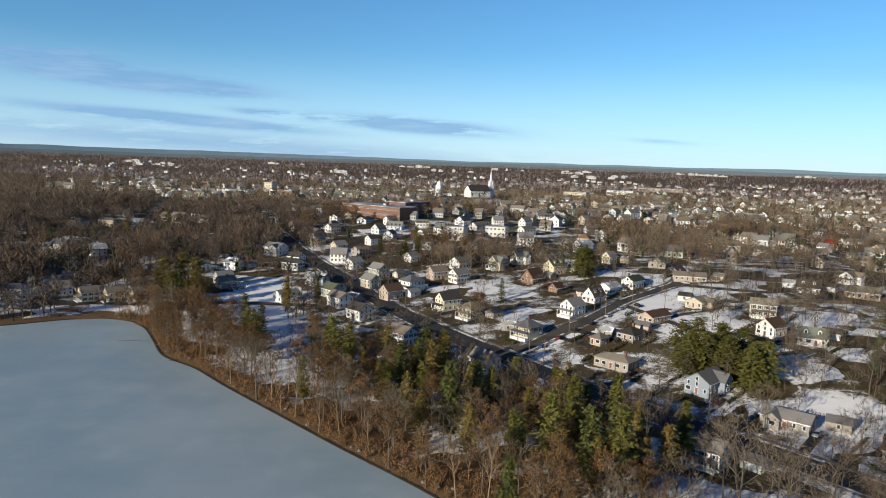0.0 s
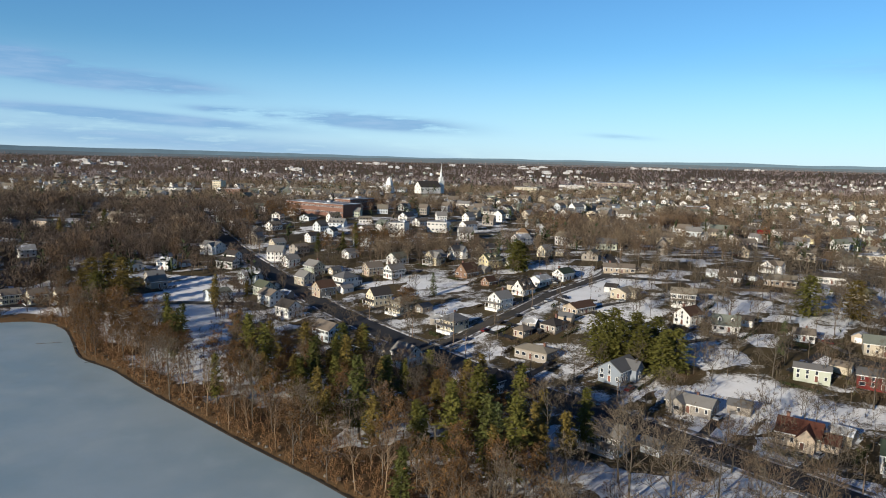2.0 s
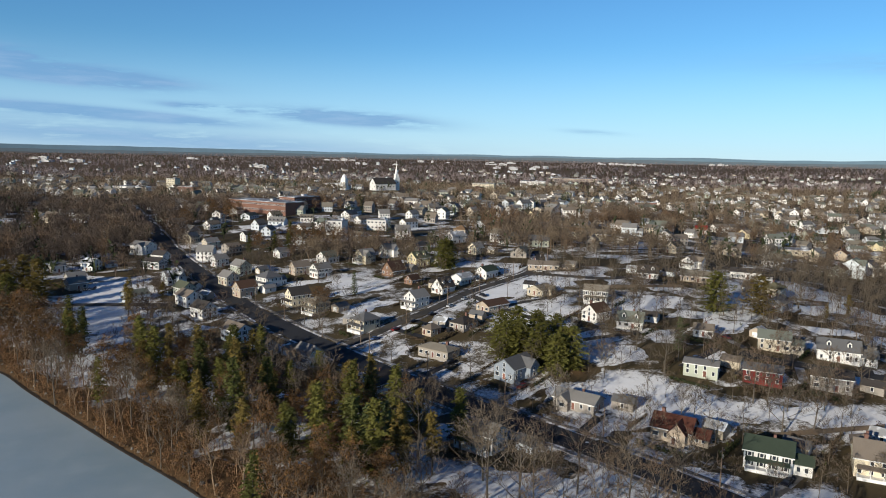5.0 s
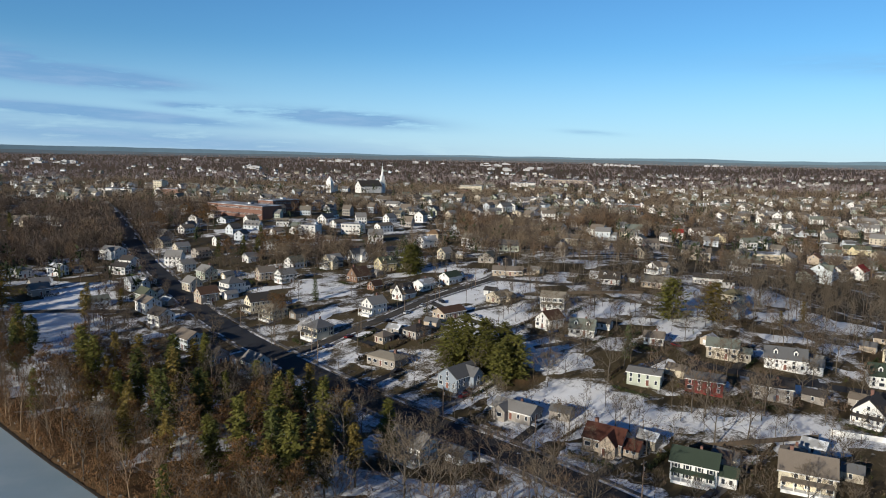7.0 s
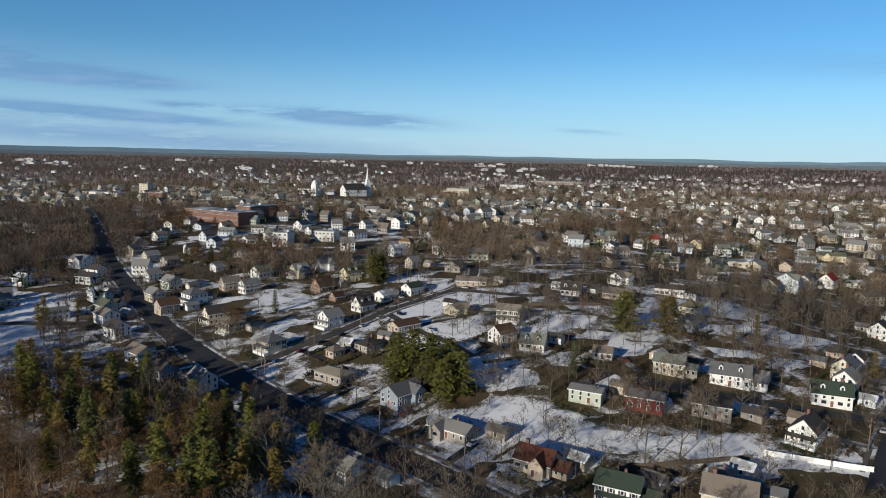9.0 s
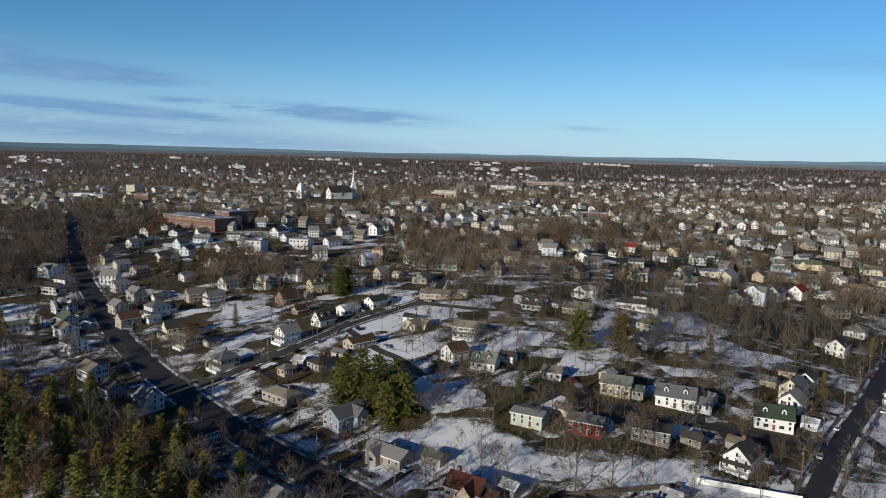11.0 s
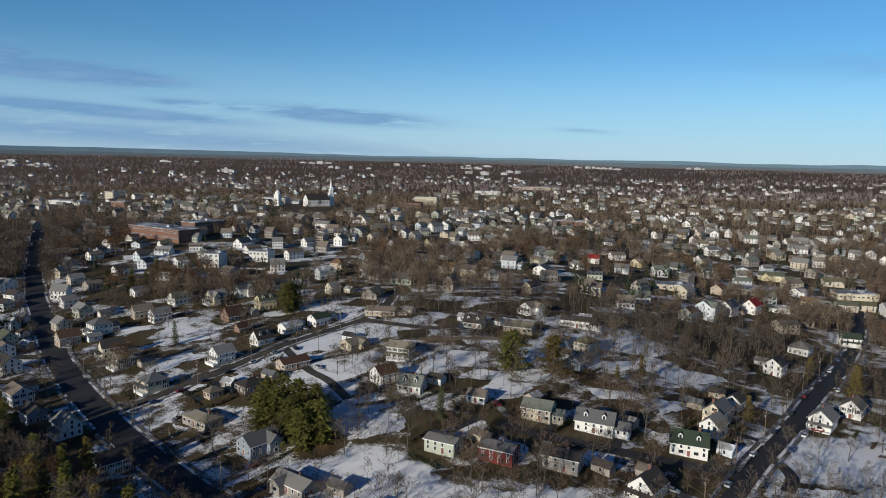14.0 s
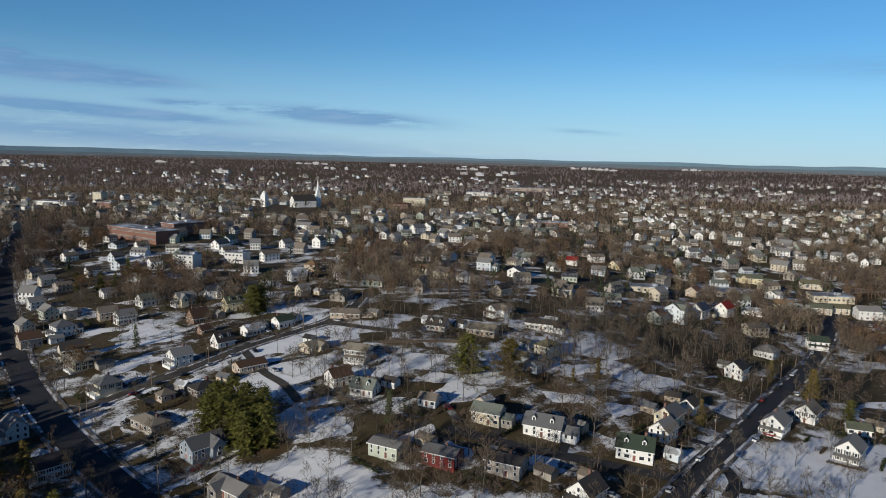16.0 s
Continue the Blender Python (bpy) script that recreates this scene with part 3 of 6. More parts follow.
def house(x, y, yaw, l, w, e, r, kind, wall, roof, extras, label):
    l, w, e, r = l * 0.94, w * 0.94, e * 0.92, r * 0.96
    HOUSES.append((x, y, max(l, w)))
    ob = thing("house", x, y, yaw, label, "house")
    rnd = random.Random(int(x * 7 + y * 13))
    wm, rm = WALLS[wall], ROOFS[roof]
    hx, hy = l / 2, w / 2
    # lowest corner decides how deep the foundation goes
    c, sn = math.cos(radians(yaw)), math.sin(radians(yaw))
    base = ground_z(x, y)
    z0 = min(ground_z(x + c * a * hx - sn * b * hy, y + sn * a * hx + c * b * hy) for a in (-1, 1) for b in (-1, 1)) - base - 0.4
    z0 = min(z0, -0.3)
    s = Shape()
    if kind in "gx":
        gable_body(s, -hx, hx, w, z0, e, r)
    else:
        s.box(-hx, hx, -hy, hy, z0, e + 0.02)
    if kind == "x":
        # front gable wing
        fx, fw, fd = rnd.choice((-0.22, 0.2)) * l, w * 0.55, 2.2
        k = r * 0.85
        ring = [(fx - fw / 2, z0), (fx + fw / 2, z0), (fx + fw / 2, e), (fx, e + k), (fx - fw / 2, e)]
        s.hull([(p, -hy - fd, z) for p, z in ring], [(p, 0.0, z) for p, z in ring])
    child("wall", s.mesh("wall", wm), ob)
    s = Shape()
    if kind in "gx":
        gable_roof(s, -hx, hx, w, e, r)
    elif kind == "h":
        hip_roof(s, l, w, e, r)
    else:
        s.box(-hx - 0.25, hx + 0.25, -hy - 0.25, hy + 0.25, e, e + r)
    child("roof", s.mesh("roof", rm), ob)
    if kind == "x":
        s = Shape()
        q = k / (fw / 2)
        for sg in (-1, 1):
            a = [(fx + sg * (fw / 2 + 0.4), -hy - fd - 0.4, e - 0.4 * q), (fx, -hy - fd - 0.4, e + k), (fx, 0.0, e + k), (fx + sg * (fw / 2 + 0.4), 0.0, e - 0.4 * q)]
            s.hull(a, [(p, t, z + 0.2) for p, t, z in a])
        child("front_roof", s.mesh("front_roof", rm), ob)
    # eave boards
    s = Shape()
    if kind in "gx":
        drop = 0.45 * r / hy
        for sg in (-1, 1):
            s.box(-hx - 0.45, hx + 0.45, sg * (hy + 0.45) - 0.06 + sg * 0.05, sg * (hy + 0.45) + 0.06 + sg * 0.05, e - drop - 0.1, e - drop + 0.16)
        child("gutter", s.mesh("gutter", TRIM), ob)
    floors = 1 if e < 4.2 else (2 if e < 6.7 else 3)
    near = y < 430
    shut = wall in ("white", "cream", "pale") and rnd.random() < 0.25 and near and "n" not in extras
    sides = [((0, -1), l, hy), ((-1, 0), w, hx), ((1, 0), w, hx), ((0, 1), l, hy)]
    for (nx, ny), length, off in sides:
        wnx, wny = c * nx - sn * ny, sn * nx + c * ny
        if wny > 0.35:
            continue
        rot = math.degrees(math.atan2(ny, nx)) + 90
        n = max(2, int(length / (2.5 if near else 3.2)))
        for fl in range(floors):
            z = 1.55 + fl * (e / floors)
            if z + 0.8 > e - 0.15:
                z = e - 0.98
            for i in range(n):
                u = (i + 0.5) / n * length - length / 2
                if ny == 0:
                    px, py = nx * (off + 0.003), u
                else:
                    px, py = u, ny * (off + 0.003)
                if kind == "x" and ny < 0 and abs(px - fx) < fw / 2 + 0.7:
                    if abs(px - fx) < fw / 2 - 0.6:
                        py = -hy - fd - 0.003
                    else:
                        continue
                if fl == 0 and i == n // 2 and (ny < 0 or length < 9) and "p" not in extras:
                    child("door", DOOR_MESH, ob, pose(px, py, 1.1, 0, 0, rot))
                    continue
                if rnd.random() < 0.08:
                    continue
                mesh = WINDOW_WIDE if fl == 0 and not shut and rnd.random() < 0.2 else WINDOW
                pane = child("window", mesh, ob, pose(px, py, z, 0, 0, rot))
                if shut:
                    for sx in (-0.8, 0.8):
                        child("shutter", SHUTTER_MESH, pane, pose(sx, 0, 0))
        if kind in "gx" and ny == 0 and r > 2.3:
            child("window", WINDOW, ob, pose(nx * (off + 0.003), 0, e + r * 0.30, 0, 0, rot))
    if "c" in extras:
        s = Shape()
        cx = l * rnd.choice((-0.3, 0.25))
        s.box(cx - 0.45, cx + 0.45, 0.2, 1.1, e - 0.5, e + r + 1.1)
        s.box(cx - 0.55, cx + 0.55, 0.1, 1.2, e + r + 1.1, e + r + 1.3)
        child("chimney", s.mesh("chimney", CHIMNEY), ob, label="brick chimney")
    elif kind != "f" and rnd.random() < 0.5:
        s = Shape()
        s.box(l * 0.1 - 0.35, l * 0.1 + 0.35, 0.3, 1.0, e, e + r + 0.9)
        child("chimney", s.mesh("chimney", CHIMNEY), ob, label="brick chimney")
    if "d" in extras:
        for dx in (-l * 0.24, l * 0.24):
            s = Shape()
            zb, k = e + r * 0.30, hy * 0.62
            s.box(dx - 0.75, dx + 0.75, -k - 0.15, -0.3, zb, zb + 1.5)
            s.hull([(dx - 0.75, -k - 0.15, zb + 1.5), (dx + 0.75, -k - 0.15, zb + 1.5), (dx, -k - 0.15, zb + 2.2)], [(dx - 0.75, -0.3, zb + 1.5), (dx + 0.75, -0.3, zb + 1.5), (dx, -0.3, zb + 2.2)])
            d = child("dormer", s.mesh("dormer", wm), ob)
            s = Shape()
            for sg in (-1, 1):
                a = [(dx + sg * 0.95, -k - 0.35, zb + 1.36), (dx, -k - 0.35, zb + 2.25), (dx, -0.2, zb + 2.25), (dx + sg * 0.95, -0.2, zb + 1.36)]
                s.hull(a, [(p, t, z + 0.12) for p, t, z in a])
            child("dormer_roof", s.mesh("dormer_roof", rm), d)
            child("window", WINDOW, d, pose(dx, -k - 0.155, zb + 0.85))
    if "p" in extras:
        front = -1 if yaw > 0 else 0
        s, posts = Shape(), []
        if front:
            a, b, depth = -hy, hy, 2.2
            top = [(-hx, a, 3.0), (-hx, b, 3.0), (-hx - depth, b + 0.2, 2.6), (-hx - depth, a - 0.2, 2.6)]
            posts = [(-hx - depth + 0.2, a + (b - a) * i / 3) for i in range(4)]
            floor = (-hx - depth, -hx, a, b)
        else:
            a, b, depth = -hx * 0.9, hx * 0.9, 2.0
            top = [(a, -hy, 3.0), (b, -hy, 3.0), (b + 0.2, -hy - depth, 2.6), (a - 0.2, -hy - depth, 2.6)]
            posts = [(a + (b - a) * i / 4, -hy - depth + 0.2) for i in range(5)]
            floor = (a, b, -hy - depth, -hy)
        s.hull(top, [(p, t, z + 0.2) for p, t, z in top])
        porch = child("porch_roof", s.mesh("porch_roof", rm), ob)
        s = Shape()
        s.box(*floor, z0 - 0.5, 0.45)
        child("porch_floor", s.mesh("porch_floor", TRIM), ob)
        for px, py in posts:
            s = Shape()
            s.box(px - 0.1, px + 0.1, py - 0.1, py + 0.1, 0.45, 2.66)
            child("porch_post", s.mesh("porch_post", TRIM), ob)
    if "w" in extras:
        s = Shape()
        ww, wl = w * 0.62, l * 0.4
        gable_body(s, hx, hx + wl, ww, z0 - 0.6, e * 0.62, r * 0.6)
        wing = child("wing", s.mesh("wing", wm), ob)
        s = Shape()
        gable_roof(s, hx + 0.45, hx + wl, ww, e * 0.62, r * 0.6)
        child("wing_roof", s.mesh("wing_roof", rm), wing)
        for i in range(2):
            child("window", WINDOW, wing, pose(hx + wl * (0.3 + 0.4 * i), -ww / 2 - 0.003, 1.5))
    return ob


house(20.6, 322.0, 48, 10, 8, 5.4, 3, "g", "white", "grey", "pc", "white clapboard house with grey gable roof and corner porch")
house(-38.3, 396.1, 48, 11, 8, 5.4, 3, "g", "white", "grey", "c", "white two storey gable house on a snowy lot")
house(-63.2, 376.4, 48, 11, 10.5, 6, 3.2, "h", "white", "slate", "pw", "white hip roofed house with a deep front porch")
house(-87.3, 405.6, -42, 11, 8.5, 5.8, 3.2, "g", "sage", "grey", "c", "pale green gable house with grey shingles")
house(-39.4, 339.2, 40, 11, 8, 6, 3.6, "g", "cream", "dark", "p", "cream gable house with a dark roof and porch")
house(-26.9, 324.1, 48, 9, 9, 5, 3, "h", "cream", "tan", "p", "cream hip roofed house behind a brown tree")
house(-3.3, 445.3, 40, 11, 8, 5.8, 3.4, "x", "white", "slate", "w", "white cross gabled house with slate grey roof")
house(-16.4, 429.7, 45, 11, 8, 5.6, 3.4, "x", "cream", "grey", "p", "cream cross gabled house with bay and porch")
house(17.5, 416.1, 40, 11, 9.5, 5.6, 3.6, "g", "straw", "moss", "d", "pale yellow house with mossy green gambrel roof")
house(4.1, 394.8, 48, 11, 9.5, 3.2, 5, "g", "brown", "bark", "c", "brown timbered house with a steep brown roof")
house(16.0, 371.0, 48, 7, 6, 2.6, 2.4, "g", "brown", "bark", "", "small brown outbuilding with steep roof")
house(33.0, 346.6, 48, 10, 8, 3.4, 4.6, "g", "white", "dark", "d", "white cottage with a steep dark roof")
house(43.2, 364.9, 48, 11, 7.5, 4, 2, "g", "white", "snowy", "", "white cottage with snow on its roof")
house(56.7, 376.7, 48, 11, 8, 4.4, 2.4, "g", "white", "green", "c", "white cottage with dark green roof")
house(89.6, 390.4, -8, 18, 9.5, 3, 2, "g", "tan", "taupe", "cw", "long low tan ranch house with taupe roof")
house(80.7, 334.5, 48, 11, 9, 3.2, 2, "x", "beige", "tan", "", "low beige house with front gable")
house(104.7, 319.1, -18, 11.5, 9, 6, 2.2, "g", "white", "tan", "p", "white two storey house with tan roof and row of windows")
house(41.1, 491.7, 40, 13, 8, 5.8, 2.8, "g", "white", "snowy", "w", "long white house with snow dusted roof")
house(45.2, 525.8, -20, 10, 8, 5.2, 3, "h", "tan", "ochre", "", "tan hip roofed house with ochre shingles")
house(53.5, 446.8, 48, 8, 7, 4.8, 3, "g", "cream", "grey", "", "small cream house with grey gable")
house(128.5, 510.3, -20, 12, 9, 5.4, 2.8, "g", "cream", "ochre", "", "cream house with ochre brown roof")
house(109.5, 548.2, -20, 13, 9, 5.6, 2.6, "x", "pale", "grey", "", "pale blue house with front gables")
house(114.3, 634.8, 45, 11, 8.5, 6, 4, "x", "straw", "dark", "w", "yellow victorian house with steep dark roofs")
house(143.8, 497.4, -20, 12, 9.5, 5.6, 2.8, "g", "cream", "taupe", "", "cream two storey house with taupe roof")
house(159.8, 485.8, -20, 11, 9, 5, 2.6, "h", "white", "grey", "w", "white hip roofed house with grey shingles")
house(177.4, 541.7, -20, 12, 10, 7, 3.2, "g", "pale", "grey", "w", "tall pale blue house with grey roof")
house(182.3, 447.2, 45, 12, 8, 5, 3, "g", "beige", "dark", "", "beige gable house with dark roof among trees")
house(174.6, 392.1, 40, 10, 8, 4.6, 2.6, "x", "white", "taupe", "p", "white house half hidden by bare trees")
house(196.7, 372.7, -22, 16, 8, 4, 2, "g", "white", "dark", "w", "long white house with a flat carport")
house(164.2, 356.4, -22, 16, 9, 3.4, 2.4, "g", "tan", "tan", "", "long tan ranch with a low roof")
house(194.1, 333.2, 48, 10, 9, 5.4, 2.6, "h", "cream", "olive", "w", "cream hip roofed house on a snowy slope")
# the slate wall colour here holds the blue of the shade
house(185.7, 311.7, 48, 9, 8, 4, 2.6, "g", "slate", "grey", "", "house below the snowy slope with blue shade put into its walls")
house(141.0, 362.0, -22, 11, 8, 3.2, 3.6, "g", "white", "dark", "d", "white cape with dark roof and dormers")
house(335.9, 468.1, 45, 13, 9.5, 6.5, 4, "g", "white", "red", "", "white gable house with bright red roof")
house(313.6, 453.7, 45, 13, 9.5, 6.5, 4, "g", "white", "navy", "", "white gable house with dark navy roof")
house(291.4, 434.1, 48, 13, 11, 9.5, 3.5, "x", "pale", "sage", "w", "pale green three storey house with bays")
house(275.5, 422.2, 48, 10, 9, 6, 3, "g", "sage", "brown", "", "grey green house with brown roof")
house(360.2, 479.1, -22, 15, 9, 3.6, 1.8, "g", "white", "snowy", "", "long white building with snow dusted roof")
house(394.7, 505.0, -30, 13, 10, 4.6, 3, "g", "straw", "ochre", "", "straw coloured gable building with ochre roof")
house(417.5, 496.7, -22, 15, 9, 5, 2.6, "g", "beige", "moss", "", "beige house with a mossy roof")
house(433.6, 499.2, -22, 12, 8, 4.6, 2.4, "g", "beige", "olive", "", "beige building beside the car park")
house(443.9, 484.1, -10, 16, 12, 7, 3, "g", "white", "grey", "w", "large white building beside the car park")
house(405.4, 541.6, 40, 14, 10, 4.6, 2.6, "x", "white", "grey", "", "white cross gabled house beside the street")
house(335.2, 524.4, 48, 11, 9, 5.4, 3, "g", "tan", "brown", "", "tan house with brown roof")
house(410.2, 598.6, -20, 22, 9, 5, 3, "x", "straw", "moss", "w", "long straw coloured block with mossy roof")
house(456.8, 584.5, -20, 18, 9, 5, 3, "g", "beige", "olive", "", "beige block with olive roof")
house(363.9, 401.7, -20, 12, 9, 5.2, 2.6, "g", "white", "green", "p", "white house with a dark green roof")
house(322.5, 376.9, 48, 12, 11, 4, 3, "h", "white", "grey", "w", "white hip roofed house with low grey roof")
house(287.6, 333.8, 48, 11, 9, 5.8, 3.4, "g", "white", "black", "w", "white gable house with a black roof and side wing")
house(232.8, 267.5, 48, 11, 8.5, 5.6, 3.4, "g", "cream", "slate", "c", "cream gable house with a slate grey roof")
house(246.3, 282.6, 48, 8, 7, 4, 2.6, "g", "white", "dark", "", "small white house behind the street")
house(226.9, 256.1, 48, 10, 8, 4.6, 3.2, "g", "white", "grey", "c", "white gable house with a dark side")
house(211.8, 239.5, -22, 13.5, 8.5, 4.9, 3.8, "g", "white", "green", "dc", "white cape with green roof and two dormers")
house(275.2, 267.8, 48, 11, 9, 5, 3.6, "g", "white", "grey", "p", "white gable house with a front entry gable")
house(295.9, 282.7, 48, 11, 8.5, 5, 3.4, "g", "white", "taupe", "", "white gambrel house by a tall spruce")
house(308.8, 269.1, -20, 9, 6, 3, 2, "g", "white", "moss", "", "white low cottage with mossy roof")
house(290.4, 243.3, 48, 11, 8.5, 5.4, 3.6, "g", "white", "grey", "p", "white double gabled house beside the snowy field")
house(181.4, 252.9, -24, 15, 8.5, 4.6, 3.6, "g", "white", "slate", "dw", "long white cape with slate roof and two dormers")
house(161.0, 260.6, -24, 12, 8.5, 5, 2.6, "g", "beige", "sage", "w", "beige house with pale grey green roof")
house(143.5, 230.5, -26, 13, 8.5, 4.9, 1.6, "g", "barn", "slate", "", "dark red clapboard house with white window frames")
house(164.8, 226.5, -26, 13, 9, 5.0, 1.5, "g", "taupe", "dark", "", "brown shingled box house")
house(124.5, 236.0, -26, 12, 8.5, 4.6, 0.9, "g", "sage", "grey", "n", "pale grey green low roofed house beside the snowy lot")
house(138.3, 272.8, -22, 8, 7, 3, 2, "g", "white", "taupe", "", "small white house among trees")
house(111.5, 282.8, -22, 11, 8, 3.2, 3.6, "g", "white", "sage", "d", "white cape with grey green roof and dormers")
house(99.1, 292.4, 40, 10, 8.5, 4.6, 3.2, "g", "white", "bark", "c", "white gable house with a dark brown roof")
house(55.9, 312.0, 42, 14, 8.5, 3.2, 2, "g", "tan", "bark", "", "long tan brick bungalow with brown roof")
house(28.6, 284.0, 48, 6.5, 5.5, 2.8, 2, "h", "tan", "taupe", "", "small tan garage with hip roof")
house(42.2, 289.5, 48, 10, 8.5, 3, 2.2, "h", "taupe", "dark", "c", "low grey house with brick chimney")
house(32.0, 260.4, -36, 15, 8.5, 3.4, 1.6, "h", "taupe", "tan", "cn", "low grey brown ranch with a wide hip roof")
house(59.3, 238.8, 48, 13.5, 9.5, 4.8, 3, "x", "slate", "slate", "n", "blue grey two gabled house beside the pines")
house(77.4, 214.0, -36, 15, 8.5, 3.2, 2.0, "x", "taupe", "grey", "", "low grey house beside an empty snowy lot")
house(-0.4, 294.1, 48, 10, 9, 5, 3, "h", "cream", "slate", "p", "cream corner house with arched porch")
house(-17.3, 255.5, -42, 10, 8, 5.4, 3, "g", "white", "grey", "p", "white house shaded by tall pines")
# a white house; its blue shade is put into the pale wall colour
house(12.2, 226.7, 48, 11, 8.5, 5.4, 3, "g", "pale", "dark", "p", "white house beside the street, blue shade put into its wall colour")
house(-172.9, 469.3, -20, 14, 11, 6, 2.6, "x", "white", "grey", "p", "large white house with wide porch")
house(-145.7, 422.9, -20, 13, 8, 5, 2.4, "g", "white", "dark", "", "white house with dark roof")
house(-119.6, 385.7, 48, 12, 9, 5, 2.8, "x", "pale", "snowy", "", "pale house with snow on the roof")
house(-103.8, 359.8, -42, 11, 8, 5, 3, "g", "sage", "moss", "", "grey green house with a mossy gable")
house(-95.1, 342.1, -42, 12, 9, 5.6, 2.6, "g", "white", "taupe", "", "white two storey house by the street")
house(-80.5, 322.1, -35, 10, 9, 5, 3, "g", "white", "dark", "", "white gable house beside the street corner")
house(-175.3, 385.3, 48, 10, 8, 4.6, 2.8, "g", "taupe", "grey", "", "grey house at the top of a snowy field")
house(-202.6, 415.8, 48, 8, 7, 4.6, 2.6, "g", "white", "grey", "", "small white house among bare trees")
house(45.2, 187.0, -38, 13, 8.5, 5.6, 2.6, "g", "white", "grey", "p", "white two storey house behind bare trees")
house(188.5, 210.5, 48, 11, 9, 4.6, 4.0, "g", "white", "dark", "cpn", "white gable house with dark roof")
house(121.5, 177.0, -28, 12.5, 8.5, 5.4, 2.8, "g", "white", "green", "pw", "long white house with dark green roof")
house(101.5, 193.5, -32, 12, 9, 3.8, 3.2, "x", "tan", "rust", "cw", "tan timbered house with a rust red roof")
house(148.8, 172.3, -26, 14, 10, 5.4, 3.6, "g", "cream", "taupe", "cp", "cream house with a broad taupe roof")
house(151.4, 184.5, -26, 6.5, 6.5, 2.8, 2.2, "h", "cream", "taupe", "", "cream garage with hip roof")
house(213.2, 628.6, -20, 10, 9, 5.6, 3, "g", "pale", "grey", "", "pale house on the hill")
house(8.5, 198.3, -38, 9, 8, 4.8, 2.6, "g", "pale", "slate", "", "grey house under the pines")
house(-54.0, 286.3, -40, 12, 9, 5.4, 2.6, "g", "pale", "taupe", "", "pale grey house behind bare trees")
house(-37.3, 268.1, -40, 9, 8, 4.4, 2.6, "g", "slate", "dark", "", "dark roofed house near the junction")
house(-51.9, 403.8, 40, 11, 8, 5, 3, "g", "tan", "taupe", "", "tan house half hidden by trees")
house(-87.4, 382.2, -42, 10, 8, 5, 3, "g", "beige", "grey", "", "beige house along the street")
house(-71.4, 358.6, 48, 11, 8, 5.2, 3.4, "g", "tan", "brown", "", "tan gable house by the street")
house(-107.2, 427.3, 48, 9, 8, 5, 2.6, "g", "white", "grey", "", "white house along the street")
house(16.5, 462.7, 40, 12, 9, 4, 2.6, "g", "beige", "taupe", "", "beige house with low roof")
house(258.1, 608.8, -20, 10, 8, 5, 3, "g", "white", "red", "", "white house with a red roof")
house(223.9, 460.3, -20, 14, 9, 6, 3, "g", "beige", "taupe", "", "beige two storey house with a broad roof")
house(-269.8, 367.0, 48, 9, 8, 6, 3, "g", "white", "dark", "", "white gable house near the frozen pond")
house(-264.3, 332.2, -10, 16, 10, 6, 2, "h", "white", "grey", "p", "large white house near the frozen pond")
house(-247.1, 343.7, 48, 9, 8, 5.2, 3, "g", "white", "grey", "p", "white house beside the pond road")
house(-226.2, 334.1, 48, 9, 8, 5.4, 2.6, "g", "cream", "taupe", "p", "cream house in a row near the pond")
house(-213.2, 336.1, 48, 9, 8, 5.4, 2.6, "g", "cream", "taupe", "p", "cream house in a row near the pond")
house(-200.2, 338.1, 48, 9, 8, 5.4, 2.6, "g", "cream", "taupe", "p", "cream house in a row near the pond")
house(-294.6, 451.7, 48, 11, 9, 5.4, 3, "g", "white", "snowy", "", "white house with snowy roof")
house(-345.3, 442.8, 48, 10, 9, 5.4, 3, "g", "white", "grey", "", "white gable house near the wood")
house(-326.0, 456.8, -20, 14, 9, 6, 2, "g", "white", "grey", "", "white house along the pond road")
house(-323.9, 435.9, -20, 12, 9, 5, 2, "g", "beige", "grey", "", "beige house along the pond road")
house(-378.6, 560.2, -20, 16, 10, 6, 2, "h", "taupe", "slate", "", "grey block by the road")
house(-357.5, 571.7, -20, 20, 10, 6, 1.5, "h", "tan", "slate", "", "tan block by the road")
house(-183.5, 419.5, -20, 10, 8, 5.4, 2.6, "g", "white", "snowy", "", "white house above the snowy field")
house(-169.5, 375.0, 48, 10, 8, 4, 2.8, "g", "taupe", "grey", "", "grey house above the snowy field")
house(-268.7, 414.8, -20, 14, 9, 3, 2, "g", "taupe", "grey", "", "low grey house by the wood")
house(-149.4, 441.5, -20, 10, 8, 5, 2.6, "g", "white", "dark", "", "white house along the street")
house(-131.6, 483.5, 48, 10, 8, 5, 2.6, "g", "beige", "grey", "", "beige house along the street")
house(-112.2, 509.1, 48, 10, 8, 5, 2.6, "g", "white", "dark", "", "white house along the street")
house(-73.8, 451.0, 48, 9, 8, 4, 2.4, "g", "white", "grey", "", "small white house among tall trees")
house(59.1, 663.5, 48, 10, 8, 6, 3, "g", "beige", "grey", "", "beige gable house in the middle of town")
house(76.9, 647.3, 48, 11, 9, 5, 4, "g", "straw", "dark", "", "straw coloured gable house with dark roof")
house(-2.9, 748.6, -20, 16, 10, 6, 3, "g", "white", "grey", "", "large white house below the church")
house(98.0, 685.7, 48, 10, 8, 6, 3, "g", "white", "grey", "", "white gable house in town")
house(192.3, 720.5, 48, 10, 8, 5, 3, "g", "white", "grey", "", "white gable house in town")
